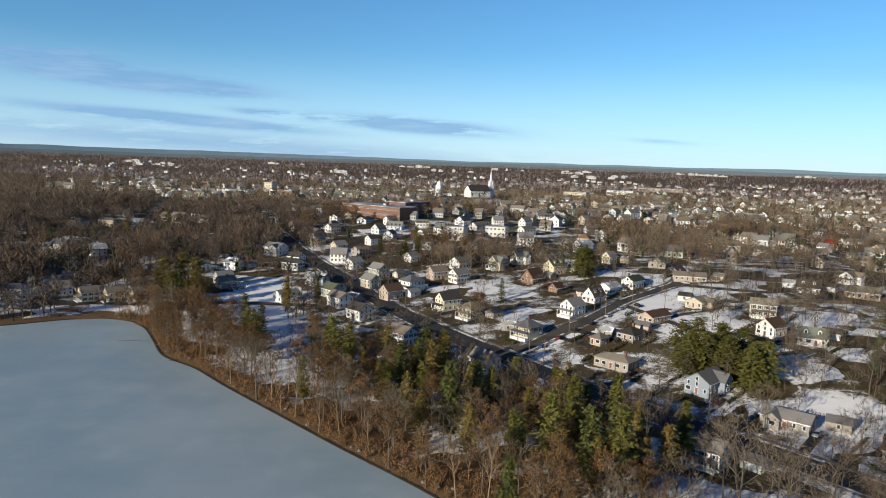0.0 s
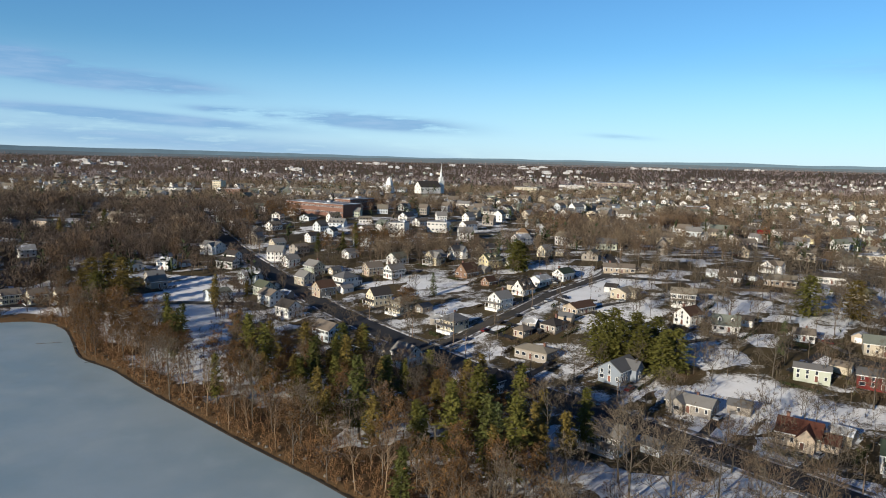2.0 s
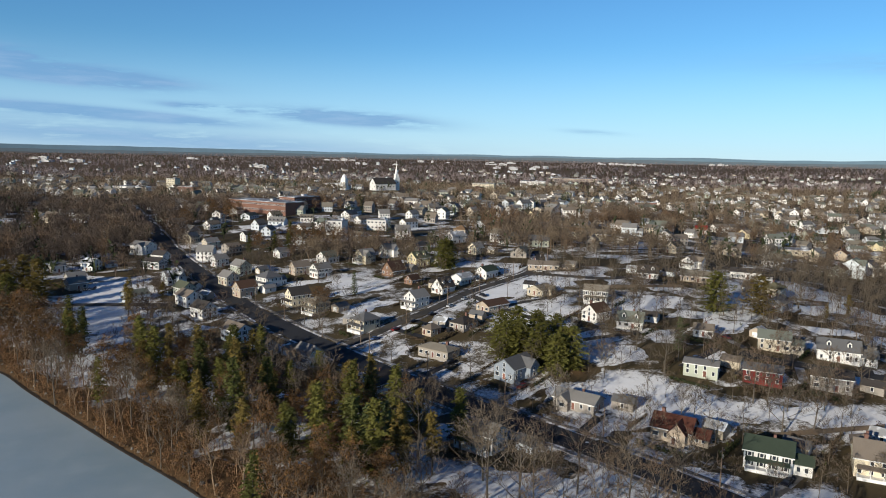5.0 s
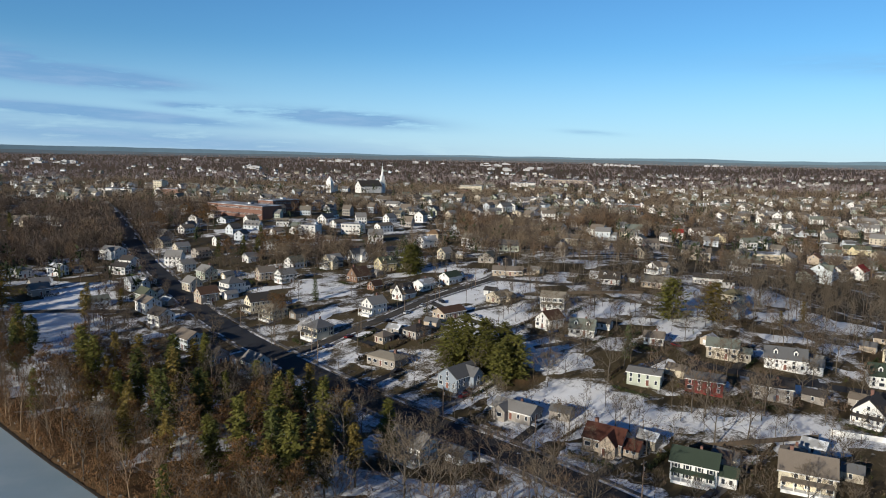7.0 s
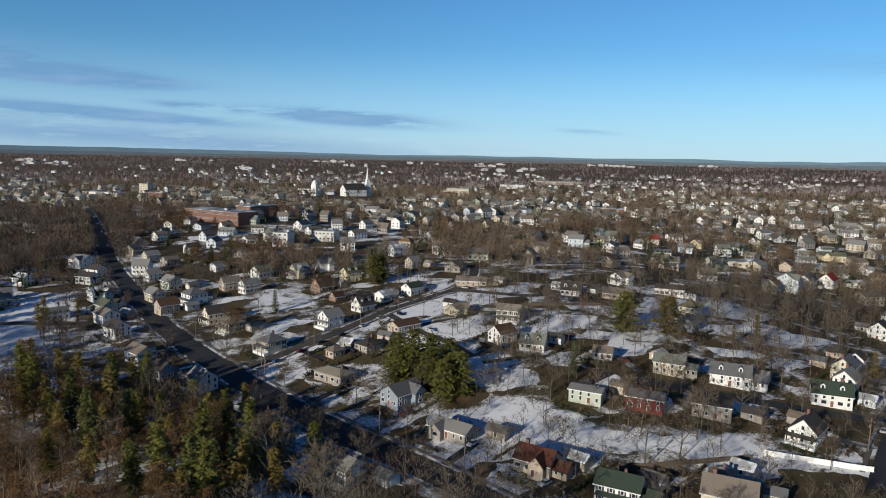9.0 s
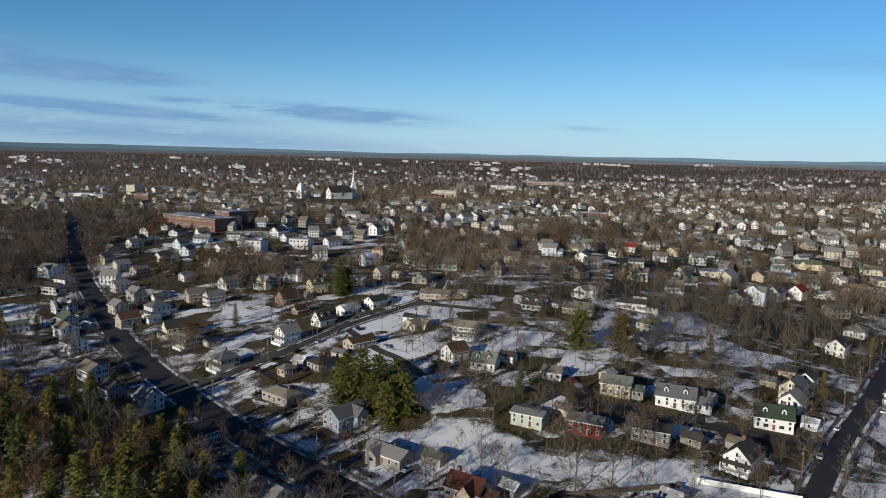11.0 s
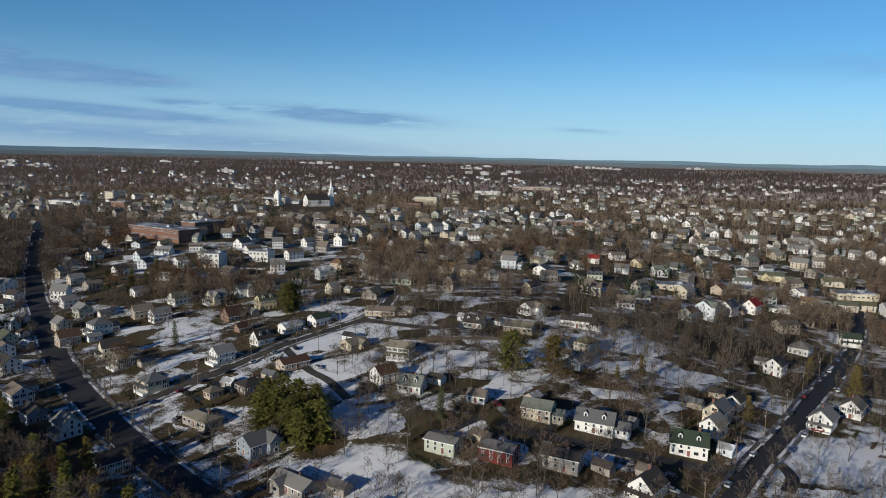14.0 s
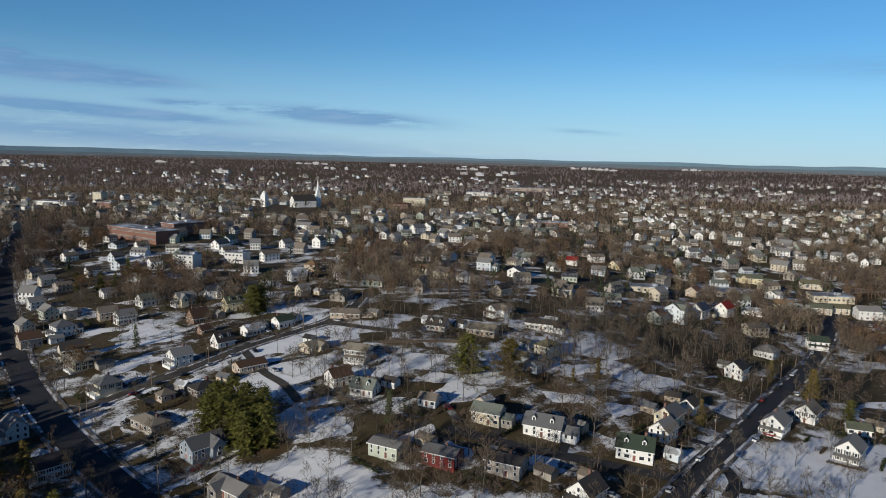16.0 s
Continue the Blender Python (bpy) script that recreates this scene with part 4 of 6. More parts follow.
house(275.8, 799.7, 48, 12, 9, 5, 3, "g", "white", "brown", "", "white house beside a dark tree")
house(256.7, 637.0, -20, 12, 9, 5, 2.6, "g", "beige", "grey", "", "beige house above the wood")
house(272.9, 570.2, -20, 12, 9, 5, 3, "g", "pale", "grey", "", "pale house above the wood")
house(297.5, 612.4, 48, 11, 9, 5, 3, "x", "straw", "taupe", "", "straw coloured house in the wood")
house(-70.5, 752.5, -20, 14, 12, 8, 4, "x", "pale", "slate", "", "pale victorian house with steep roofs")
house(-153.2, 804.5, -20, 14, 12, 8, 4, "x", "white", "slate", "", "white victorian house near the school")


GARAGE_DOOR = Shape()
GARAGE_DOOR.box(-1.3, 1.3, -0.06, 0.0, 0.0, 2.1)
for gz_ in (0.5, 1.03, 1.56):
    GARAGE_DOOR.box(-1.25, 1.25, -0.085, -0.06, gz_ - 0.2, gz_ + 0.22)
GARAGE_DOOR_MESH = GARAGE_DOOR.mesh("garage_door", TRIM)


def garage(x, y, yaw, l, w, wall, roof):
    """A small gabled outbuilding with a panelled door in its gable."""
    HOUSES.append((x, y, l))
    ob = thing("garage", x, y, yaw, "small %s wooden garage behind a house" % ("white" if wall in ("white", "pale") else "tan"), "garage")
    s = Shape()
    gable_body(s, -l / 2, l / 2, w, -1.0, 2.5, 1.5)
    child("wall", s.mesh("wall", WALLS[wall]), ob)
    s = Shape()
    gable_roof(s, -l / 2, l / 2, w, 2.5, 1.5, 0.3, 0.16)
    child("roof", s.mesh("roof", ROOFS[roof]), ob)
    child("garage_door", GARAGE_DOOR_MESH, ob, pose(-l / 2 - 0.003, 0, 0.05, 0, 0, -90))
    child("window", WINDOW, ob, pose(0, -w / 2 - 0.003, 1.4))


random.seed(31)
for hx_, hy_, hs in list(HOUSES[:118]):
    if hy_ > 470 or random.random() < 0.4:
        continue
    for _ in range(12):
        a = random.uniform(-0.3, 2.4)
        gx_, gy_ = hx_ + (hs * 0.55 + 6.5) * math.cos(a), hy_ + (hs * 0.55 + 6.5) * math.sin(a)
        if road_gap(gx_, gy_) > 4 and float(shore_distance(gx_, gy_)) > 8 and all(math.hypot(gx_ - b, gy_ - c) > d * 0.5 + 5.5 for b, c, d in HOUSES):
            garage(gx_, gy_, random.choice((48, -42, 138, -30)), random.uniform(5.5, 7), random.uniform(4.2, 5.5), random.choice(["white", "beige", "tan", "taupe", "pale"]), random.choice(["grey", "slate", "dark", "snowy", "taupe"]))
            break

# ---- town landmarks ----
def block(name, x, y, yaw, l, w, h, wall, top, label, category, floors=2, gap=3.2):
    """A flat roofed building with rows of windows."""
    x, y, l, w = x * K, y * K, l * 1.15, w * 1.15
    HOUSES.append((x, y, max(l, w)))
    ob = thing(name, x, y, yaw, label, category)
    s = Shape()
    s.box(-l / 2, l / 2, -w / 2, w / 2, -3, h)
    child("wall", s.mesh("wall", wall), ob)
    s = Shape()
    s.box(-l / 2 - 0.3, l / 2 + 0.3, -w / 2 - 0.3, w / 2 + 0.3, h, h + 0.5)
    s.box(l * 0.1, l * 0.1 + 4, -2, 2, h + 0.5, h + 2.2)
    child("roof", s.mesh("roof", top), ob)
    n = max(2, int(l / gap))
    for f in range(floors):
        for i in range(n):
            child("window", WINDOW_WIDE, ob, pose((i + 0.5) / n * l - l / 2, -w / 2 - 0.003, (f + 0.5) * h / floors + 0.2))
    for f in range(floors):
        for i in range(max(2, int(w / gap))):
            k = max(2, int(w / gap))
            child("window", WINDOW_WIDE, ob, pose(-l / 2 - 0.003, (i + 0.5) / k * w - w / 2, (f + 0.5) * h / floors + 0.2, 0, 0, -90))
    return ob


TAR = material("tar_roof", (0.20, 0.20, 0.21), 0.9, 0.2, 1.0, 0.1, 0.1, second=(0.55, 0.57, 0.60))
PALE_STONE = material("pale_concrete", (0.60, 0.58, 0.54), 0.85, 0.1, 1.0, 0.2, 0.1)
block("school", -104, 500, -34, 66, 20, 10, WALLS["brick"], TAR, "long red brick school with a flat roof", "school", 2, 2.6)
block("school", -86, 530, 56, 30, 18, 10.5, WALLS["brick"], TAR, "red brick school wing with a flat roof", "school", 2)
block("apartment_building", -39, 412, -12, 11, 11, 10.5, PALE_STONE, TAR, "white three storey apartment block", "building", 3)
block("apartment_building", -16, 430, -12, 14, 11, 8, PALE_STONE, TAR, "white apartment block with a flat snowy roof", "building", 2)
block("shop", -112, 880, -12, 34, 20, 9, PALE_STONE, TAR, "white commercial block in the town centre", "building", 2)
block("shop", 58, 858, -12, 32, 16, 8, WALLS["brick"], ROOFS["rust"], "brick shop block with a rust coloured roof", "building", 2)
block("apartment_building", 76, 945, -12, 34, 16, 14, WALLS["cream"], TAR, "cream four storey block in the town centre", "building", 4)
block("apartment_building", -330, 905, -12, 14, 14, 16, WALLS["cream"], TAR, "tall cream block in the town centre", "building", 5)
block("warehouse", -352, 840, -20, 60, 20, 6, PALE_STONE, TAR, "low pale warehouse with snowy roof", "building", 1, 6)
block("warehouse", -275, 812, -20, 24, 16, 8, WALLS["brick"], TAR, "brick warehouse with a flat roof", "building", 2, 4)
block("warehouse", 296, 1460, -10, 110, 40, 8, WALLS["tan"], TAR, "long tan industrial building", "building", 1, 8)
block("warehouse", 180, 1250, -10, 50, 30, 9, PALE_STONE, TAR, "pale industrial building among far bare trees", "building", 2, 6)
block("warehouse", 140, 760, -12, 40, 24, 5, PALE_STONE, TAR, "low shop with a flat pale roof", "building", 1, 5)
block("warehouse", 215, 720, -12, 60, 18, 5, WALLS["brick"], TAR, "long low brick shop with flat roof", "building", 1, 5)
block("shop", 345, 415, -8, 26, 14, 5, WALLS["cream"], TAR, "low cream shop beside the car park", "building", 1, 3)
block("shop", 280, 415, -15, 40, 16, 4.5, WALLS["beige"], TAR, "low beige shop with a broad flat roof", "building", 1, 4)
block("shop", 230, 400, -15, 24, 12, 4.5, WALLS["beige"], TAR, "low beige shop beside bare trees", "building", 1, 4)

HOUSES += [(-62, 1042, 44), (-43, 1057, 22), (-92 * K, 800 * K, 26)]
church = thing("church", -62, 1040, 34, "white wooden church with a dark slate roof", "church", dz=1)
s = Shape()
gable_body(s, -17, 17, 19, -4, 9, 8)
child("wall", s.mesh("wall", WALLS["white"]), church)
s = Shape()
gable_roof(s, -17, 17, 19, 9, 8, 0.7, 0.35)
child("roof", s.mesh("roof", ROOFS["dark"]), church)
for i in range(6):
    child("window", WINDOW_WIDE, church, pose(-13.5 + 5.4 * i, -9.51, 4.8))
child("door", DOOR_MESH, church, pose(-17.01, 0, 1.1, 0, 0, -90))
for i in (-1, 1):
    child("window", WINDOW_WIDE, church, pose(-17.01, 5.2 * i, 4.8, 0, 0, -90))
child("window", WINDOW_WIDE, church, pose(-17.01, 0, 9.6, 0, 0, -90))
steeple = thing("steeple", -43, 1057, 34, "white church steeple with belfry and needle spire", "steeple", dz=-1)
s = Shape()
s.box(-3.6, 3.6, -3.6, 3.6, -3, 19)
child("tower", s.mesh("tower", WALLS["white"]), steeple)
s = Shape()
s.box(-4.0, 4.0, -4.0, 4.0, 19, 19.7)
for cx in (-1, 1):
    for cy in (-1, 1):
        s.box(cx * 2.0 - 0.6, cx * 2.0 + 0.6, cy * 2.0 - 0.6, cy * 2.0 + 0.6, 19.7, 25)
s.box(-1.6, 1.6, -1.6, 1.6, 19.7, 25)
s.box(-3.0, 3.0, -3.0, 3.0, 25, 25.6)
child("belfry", s.mesh("belfry", TRIM), steeple)
s = Shape()
s.hull([(2.2 * math.cos(a * 0.7854), 2.2 * math.sin(a * 0.7854), 25.6) for a in range(8)], [(0.12 * math.cos(a * 0.7854), 0.12 * math.sin(a * 0.7854), 43) for a in range(8)])
s.limb((0, 0, 42.5), (0, 0, 46.5), 0.16, 0.08, 5)
child("spire", s.mesh("spire", TRIM), steeple)
for a in range(4):
    child("window", WINDOW_WIDE, steeple, pose(3.61 * math.cos(a * 1.5708), 3.61 * math.sin(a * 1.5708), 13, 0, 0, a * 90 + 90))
tower = thing("bell_tower", -92 * K, 800 * K, -20, "white bell tower with a domed cap", "tower")
s = Shape()
s.box(-4, 4, -4, 4, -3, 17)
child("tower", s.mesh("tower", WALLS["white"]), tower)
s = Shape()
rings = [[(r * math.cos(a * 0.7854), r * math.sin(a * 0.7854), z) for a in range(8)] for r, z in ((4.2, 17), (4.2, 18), (3.4, 20.5), (1.6, 22.5), (0.2, 24))]
for a, b in zip(rings, rings[1:]):
    s.hull(a, b)
child("dome", s.mesh("dome", TRIM), tower)

build_ground()


# ---- trees ----
def bare_tree(h, leafy=0, twig=TWIG, bark=BARK, spread=1.0, low=0.34, many=(9, 5, 5, 5), fine=1.45):
    """A leader with rising limbs in one mesh, the haze of twigs in another."""
    wood, crown = Shape(), Shape()

    def turned(d, ang, turn, lift):
        o = Matrix.Rotation(turn, 3, d) @ d.orthogonal().normalized()
        return (d * math.cos(ang) + o * math.sin(ang) + Vector((0, 0, lift))).normalized()

    def grow(p, d, length, r, level):
        q = p + d * length
        if level == 1:
            bend = p + d * length * 0.5 + Vector((random.uniform(-1, 1), random.uniform(-1, 1), -0.4)) * length * 0.06
            wood.limb(p, bend, r, r * 0.7, 4)
            wood.limb(bend, q, r * 0.7, r * 0.3, 4)
        elif level == 2:
            wood.limb(p, q, r, r * 0.35, 3)
        else:
            crown.sliver(p, q, (0.024 if level == 3 else 0.020) * fine)
            if leafy and level == 4:
                for _ in range(leafy):
                    c = p + (q - p) * random.random() + Vector((random.gauss(0, 0.25), random.gauss(0, 0.25), random.gauss(0, 0.2)))
                    a, b = (Vector((random.gauss(0, 1), random.gauss(0, 1), random.gauss(0, 1))) * 0.13 for _ in range(2))
                    crown.face([c - a, c + a, c + b], 1)
        if level == 4:
            return
        n = many[level]
        for i in range(n):
            u = random.uniform(0.35, 1.0)
            nd = turned(d, radians(random.uniform(22, 50) * (0.7 + 0.3 * spread)), 2.4 * i + random.uniform(-0.5, 0.5), 0.16)
            grow(p + d * length * u, nd, length * random.uniform(0.42, 0.68), max(r * 0.5, 0.02), level + 1)

    # the leader, in three slightly crooked lengths
    top, r0 = h * 0.80, 0.0095 * h + 0.03
    spine = [Vector((0, 0, -0.3))]
    for f in (0.3, 0.62, 1.0):
        spine.append(Vector((random.uniform(-1, 1) * 0.022 * h * f, random.uniform(-1, 1) * 0.022 * h * f, top * f)))
    for k in range(3):
        wood.limb(spine[k], spine[k + 1], r0 * (1, 0.72, 0.45)[k], r0 * (0.72, 0.45, 0.12)[k], 6 if k < 2 else 4)
    for i in range(many[0]):
        u = low + (0.98 - low) * (i + random.uniform(0.0, 0.9)) / many[0]
        k = 0 if u < 0.3 else 1 if u < 0.62 else 2
        a, b = (0.0, 0.3, 0.62)[k], (0.3, 0.62, 1.0)[k]
        base = spine[k].lerp(spine[k + 1], (u - a) / (b - a))
        ang = radians(random.uniform(28, 52) * spread * (1.15 - 0.55 * u))
        nd = turned(Vector((0, 0, 1)), ang, 2.4 * i + random.uniform(-0.4, 0.4), 0.05)
        grow(base, nd, h * random.uniform(0.26, 0.40) * (1.18 - 0.62 * u) * (0.6 + 0.4 * spread), r0 * (0.55 - 0.25 * u), 1)
    high = max(v[2] for v in crown.v)
    for sh in (wood, crown):
        sh.v = [(x * h / high, y * h / high, z * h / high) for x, y, z in sh.v]
    return wood.mesh("trunk", bark), crown.mesh("crown", twig, DEAD_LEAF)


def conifer(h, wide, needle, bare=0.12, layers=22, ragged=0.3, power=0.75, spray=1.0):
    """Trunk and whorls of drooping needle sprays."""
    wood, crown = Shape(), Shape()
    wood.limb((0, 0, -0.4), (0, 0, h * 0.97), 0.014 * h + 0.06, 0.03, 6)
    for k in range(layers):
        f = bare + (1 - bare) * (k + random.uniform(-0.3, 0.3)) / layers
        f = min(max(f, bare), 0.985)
        prof = (1 - (f - bare) / (1 - bare)) ** power * min(1, 0.45 + 4 * (f - bare))
        for j in range(7):
            a = 6.2832 * (j / 7) + random.uniform(-0.6, 0.6) + k
            reach = wide * prof * random.uniform(1 - ragged * 1.6, 1 + ragged * 0.4) + 0.25
            d = Vector((math.cos(a), math.sin(a), random.uniform(-0.25, 0.15)))
            p0 = Vector((0, 0, f * h))
            if reach > 1.2:
                wood.sliver(p0, p0 + d * reach * 0.9, 0.05)
            for i in range(9):
                u = random.uniform(0.2, 1.0)
                c = p0 + d * reach * u + Vector((random.gauss(0, 0.22), random.gauss(0, 0.22), random.gauss(0, 0.18)))
                side = Vector((-d.y, d.x, random.uniform(-0.5, 0.5))).normalized()
                size = spray * random.uniform(0.29, 0.58) * (0.6 + 0.4 * prof)
                tip = c + d.normalized() * size * 1.5 + Vector((0, 0, random.uniform(-0.3, 0.35)))
                crown.face([c - side * size * 0.6, c + side * size * 0.6, tip])
    return wood.mesh("trunk", BARK), crown.mesh("crown", needle)


random.seed(11)
OAKS = [bare_tree(h, 0, t, BARK, sp, lo) for h, t, sp, lo in ((14, TWIG, 1.0, 0.30), (15, TWIG, 1.2, 0.26), (13, TWIG_RED, 0.9, 0.34), (12, TWIG, 1.3, 0.24), (14, TWIG_RED, 1.1, 0.30))]
LEAFY = [bare_tree(h, 1, TWIG_RED, BARK, 0.95, 0.30) for h in (13, 12, 14)]
SLIM = [bare_tree(h, 0, TWIG_RED, PALE_BARK, 0.65, 0.36, (9, 5, 4, 4)) for h in (15, 14, 13)]
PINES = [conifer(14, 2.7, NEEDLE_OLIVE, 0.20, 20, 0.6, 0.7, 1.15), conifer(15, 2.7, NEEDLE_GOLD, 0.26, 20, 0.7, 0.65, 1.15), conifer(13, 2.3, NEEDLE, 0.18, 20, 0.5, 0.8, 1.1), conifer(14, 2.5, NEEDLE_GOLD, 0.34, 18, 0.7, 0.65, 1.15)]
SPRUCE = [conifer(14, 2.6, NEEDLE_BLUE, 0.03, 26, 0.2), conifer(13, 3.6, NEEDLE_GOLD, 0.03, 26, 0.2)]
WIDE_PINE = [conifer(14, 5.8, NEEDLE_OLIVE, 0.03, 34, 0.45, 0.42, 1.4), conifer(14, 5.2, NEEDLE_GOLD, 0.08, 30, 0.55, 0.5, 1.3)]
LIGHT = {"bare_tree": [bare_tree(14, 0, TWIG, BARK, sp, lo, (7, 4, 4, 5), 1.9) for sp, lo in ((0.9, 0.36), (1.1, 0.30), (0.75, 0.40), (1.25, 0.28))],
         "oak_tree": [bare_tree(14, 1, TWIG, BARK, sp, 0.30, (8, 4, 3, 4), 1.7) for sp in (0.9, 1.05, 0.8)],
         "sapling_tree": [bare_tree(14, 0, TWIG, BARK, 0.6, 0.48, (7, 4, 4, 4), 1.6) for _ in range(3)],
         "woodland_tree": [bare_tree(14, 0, TWIG, BARK, sp, 0.38, (7, 4, 4, 4), 1.9) for sp in (0.75, 0.9, 1.0)]}
TREES = []


TALLY = {}
SPARE = {}
LIMIT = {"bare_tree": 260, "oak_tree": 130, "pine_tree": 280, "sapling_tree": 130, "woodland_tree": 110}


def plant(meshes, x, y, h, model_h, label, group, name="tree", widen=1.0):
    """One tree; past a few hundred of a kind the spot is kept for the joined wood."""
    TREES.append((x, y))
    TALLY[name] = TALLY.get(name, 0) + 1
    if TALLY[name] > LIMIT[name]:
        SPARE.setdefault(name, []).append((x, y, h))
        return None
    ob = new(name)
    k = h / model_h
    lean = 6 if name == "sapling_tree" else 2.5
    ob.matrix_basis = pose(x, y, ground_z(x, y), random.uniform(-lean, lean), random.uniform(-lean, lean), random.uniform(0, 360)) @ Matrix.Diagonal((k * widen, k * widen, k, 1))
    tagged(ob, label, "tree", group)
    child("trunk", meshes[0], ob)
    child("crown", meshes[1], ob)
    return ob


def front_yard(xs, ys, depth):
    """Which spots lie in the open yards on the pond side of the named houses."""
    hit = np.zeros(np.shape(xs), bool)
    for a, b, size in HOUSES[:119]:
        d = math.hypot(70 - a, b)
        cx, cy = (70 - a) / d, -b / d
        u, v = (xs - a) * cx + (ys - b) * cy, (ys - b) * cx - (xs - a) * cy
        hit |= (u > 0) & (u < depth) & (np.abs(v) < size * 0.5)
    return hit


def free_spot(x, y, house_gap=1.5, road=1.5, tree=3.0):
    if float(shore_distance(x, y)) < 0.7 or road_gap(x, y) < road:
        return False
    if any(math.hypot(x - a, y - b) < s * 0.55 + house_gap for a, b, s in HOUSES):
        return False
    return not any(abs(x - a) < tree and abs(y - b) < tree for a, b in TREES)


random.seed(5)
for x, y, h, k in [(-6, 215.4, 19, 0), (6, 209.9, 18, 0), (18.8, 174.3, 17, 2), (13.8, 172.6, 17, 2), (12.2, 155.1, 18, 1), (-2.6, 188, 18, 1), (-30.8, 237.2, 19, 0), (-34.6, 203.6, 19, 0), (-24.4, 194.9, 18, 1), (-48.6, 207.8, 18, 1), (-67.6, 224, 18, 1), (-72.9, 207.4, 17, 0), (-112.5, 261.9, 19, 0), (-119.1, 327.9, 18, 1), (-31.5, 178.1, 17, 1), (-18.9, 173, 18, 1), (-6.4, 170.8, 18, 0), (-13.1, 206.2, 18, 0), (-32.1, 241.3, 20, 0), (-107.7, 262.2, 20, 4)] + [(-192, 348.5, 22, 6), (-186.2, 355.3, 23, 6), (-174.3, 350.2, 22, 6), (-173.7, 322.3, 20, 3), (-159.7, 317, 20, 6), (-185.5, 328.2, 20, 1), (-120, 287.1, 12, 4), (-114.2, 317.4, 17, 1), (-57.5, 221.2, 18, 1), (-45, 204.8, 18, 0), (-38.2, 195, 18, 1), (-18.9, 205.6, 18, 0), (-105, 333.2, 14, 1), (11, 216.4, 18, 1), (1.1, 189.8, 18, 1), (-5.3, 169.3, 17, 4), (55.9, 262.7, 16, 3), (62.1, 264, 17, 3), (69.9, 258.6, 17, 3), (75.8, 255.8, 16, 3)] + [(69.6, 247, 16, 3), (76.2, 244.5, 15, 3), (62.1, 251.8, 16, 3), (56.9, 252.1, 16, 3), (79.7, 242.4, 16, 3), (74.6, 238.4, 15, 3), (154.7, 303.8, 18, 7), (172.3, 300.6, 18, 8), (123.3, 257.5, 13, 2), (304.8, 296.7, 18, 5), (246.8, 271.1, 10, 5), (36.5, 409, 16, 3), (33.9, 404.2, 18, 3), (31, 410.5, 16, 3), (-12.8, 352.3, 12, 2), (302.7, 330.6, 11, 5), (313.8, 283.8, 9, 3), (200.3, 296.4, 9, 1), (-79.1, 453.4, 17, 0), (-70.2, 454, 16, 0)] + [(-96.7, 455.4, 16, 4), (-76.6, 488.2, 18, 0), (212.1, 300.3, 13, 1), (-304, 506.4, 18, 1), (-290.1, 546, 20, 0)]:
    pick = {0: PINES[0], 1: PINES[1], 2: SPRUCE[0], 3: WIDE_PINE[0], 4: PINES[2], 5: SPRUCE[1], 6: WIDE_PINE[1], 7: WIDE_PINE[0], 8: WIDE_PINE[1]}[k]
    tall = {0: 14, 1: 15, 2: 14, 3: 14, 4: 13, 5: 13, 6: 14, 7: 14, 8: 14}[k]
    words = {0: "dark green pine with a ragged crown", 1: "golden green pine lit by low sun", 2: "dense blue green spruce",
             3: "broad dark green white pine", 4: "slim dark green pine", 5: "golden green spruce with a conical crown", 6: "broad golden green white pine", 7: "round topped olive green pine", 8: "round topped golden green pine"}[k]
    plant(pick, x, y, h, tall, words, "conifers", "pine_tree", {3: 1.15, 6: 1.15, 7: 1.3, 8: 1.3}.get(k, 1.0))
for x, y, h in [(-24, 312, 15), (-22.5, 318, 13), (-86, 440, 17), (-60, 470, 17), (-52, 462, 18), (-95, 470, 16), (-40, 455, 16), (-66, 478, 18), (-70, 464, 17), (-165, 590, 18), (-150, 575, 19), (-172, 605, 18), (-140, 563, 17), (-183, 572, 18), (-158, 612, 18), (-147, 598, 17), (150, 470, 14), (240, 560, 15)]:
    plant(LEAFY[random.randrange(3)], x, y, h, 13, "broad tree still holding rusty brown leaves", "oaks", "oak_tree", 1.4)
for x, y, h in [(43.5, 237.2, 16), (37.7, 200.1, 16), (29.3, 199.8, 16), (63.7, 179, 17), (49.8, 188.3, 16), (81.9, 169.3, 17), (14.2, 254.2, 12), (133.1, 213.5, 20), (144, 196.9, 18), (132.6, 192.9, 18), (156.4, 213.7, 20), (152.6, 235.6, 19), (111.8, 237.2, 18), (98.2, 269.9, 14), (93.2, 252.7, 15), (107.4, 257, 15), (127.1, 232.5, 17), (136.5, 211, 17), (174.4, 225.9, 15)] + [(191.8, 254.3, 18), (199.2, 250.1, 18), (248.5, 242.9, 11), (256.2, 236, 11), (267.2, 236.3, 11), (284.2, 244.5, 10), (75.3, 173.5, 15), (-19.1, 285.8, 13), (116.4, 332.5, 16), (116.6, 438.6, 15)]:
    i = random.randrange(5)
    plant(OAKS[i], x, y, h, (14, 15, 13, 12, 14)[i], "bare grey brown deciduous tree with fine twigs", "bare trees", "bare_tree", 1.35)

# the wood between the pond and the main street
def in_pond_wood(x, y):
    x, y = x / K, y / K
    return -152 < x < 72 and y < 207 - 0.62 * (x + 75) and float(lot_gap(x * K, y * K)) > 11 - 0.05 * max(0, 230 - y)


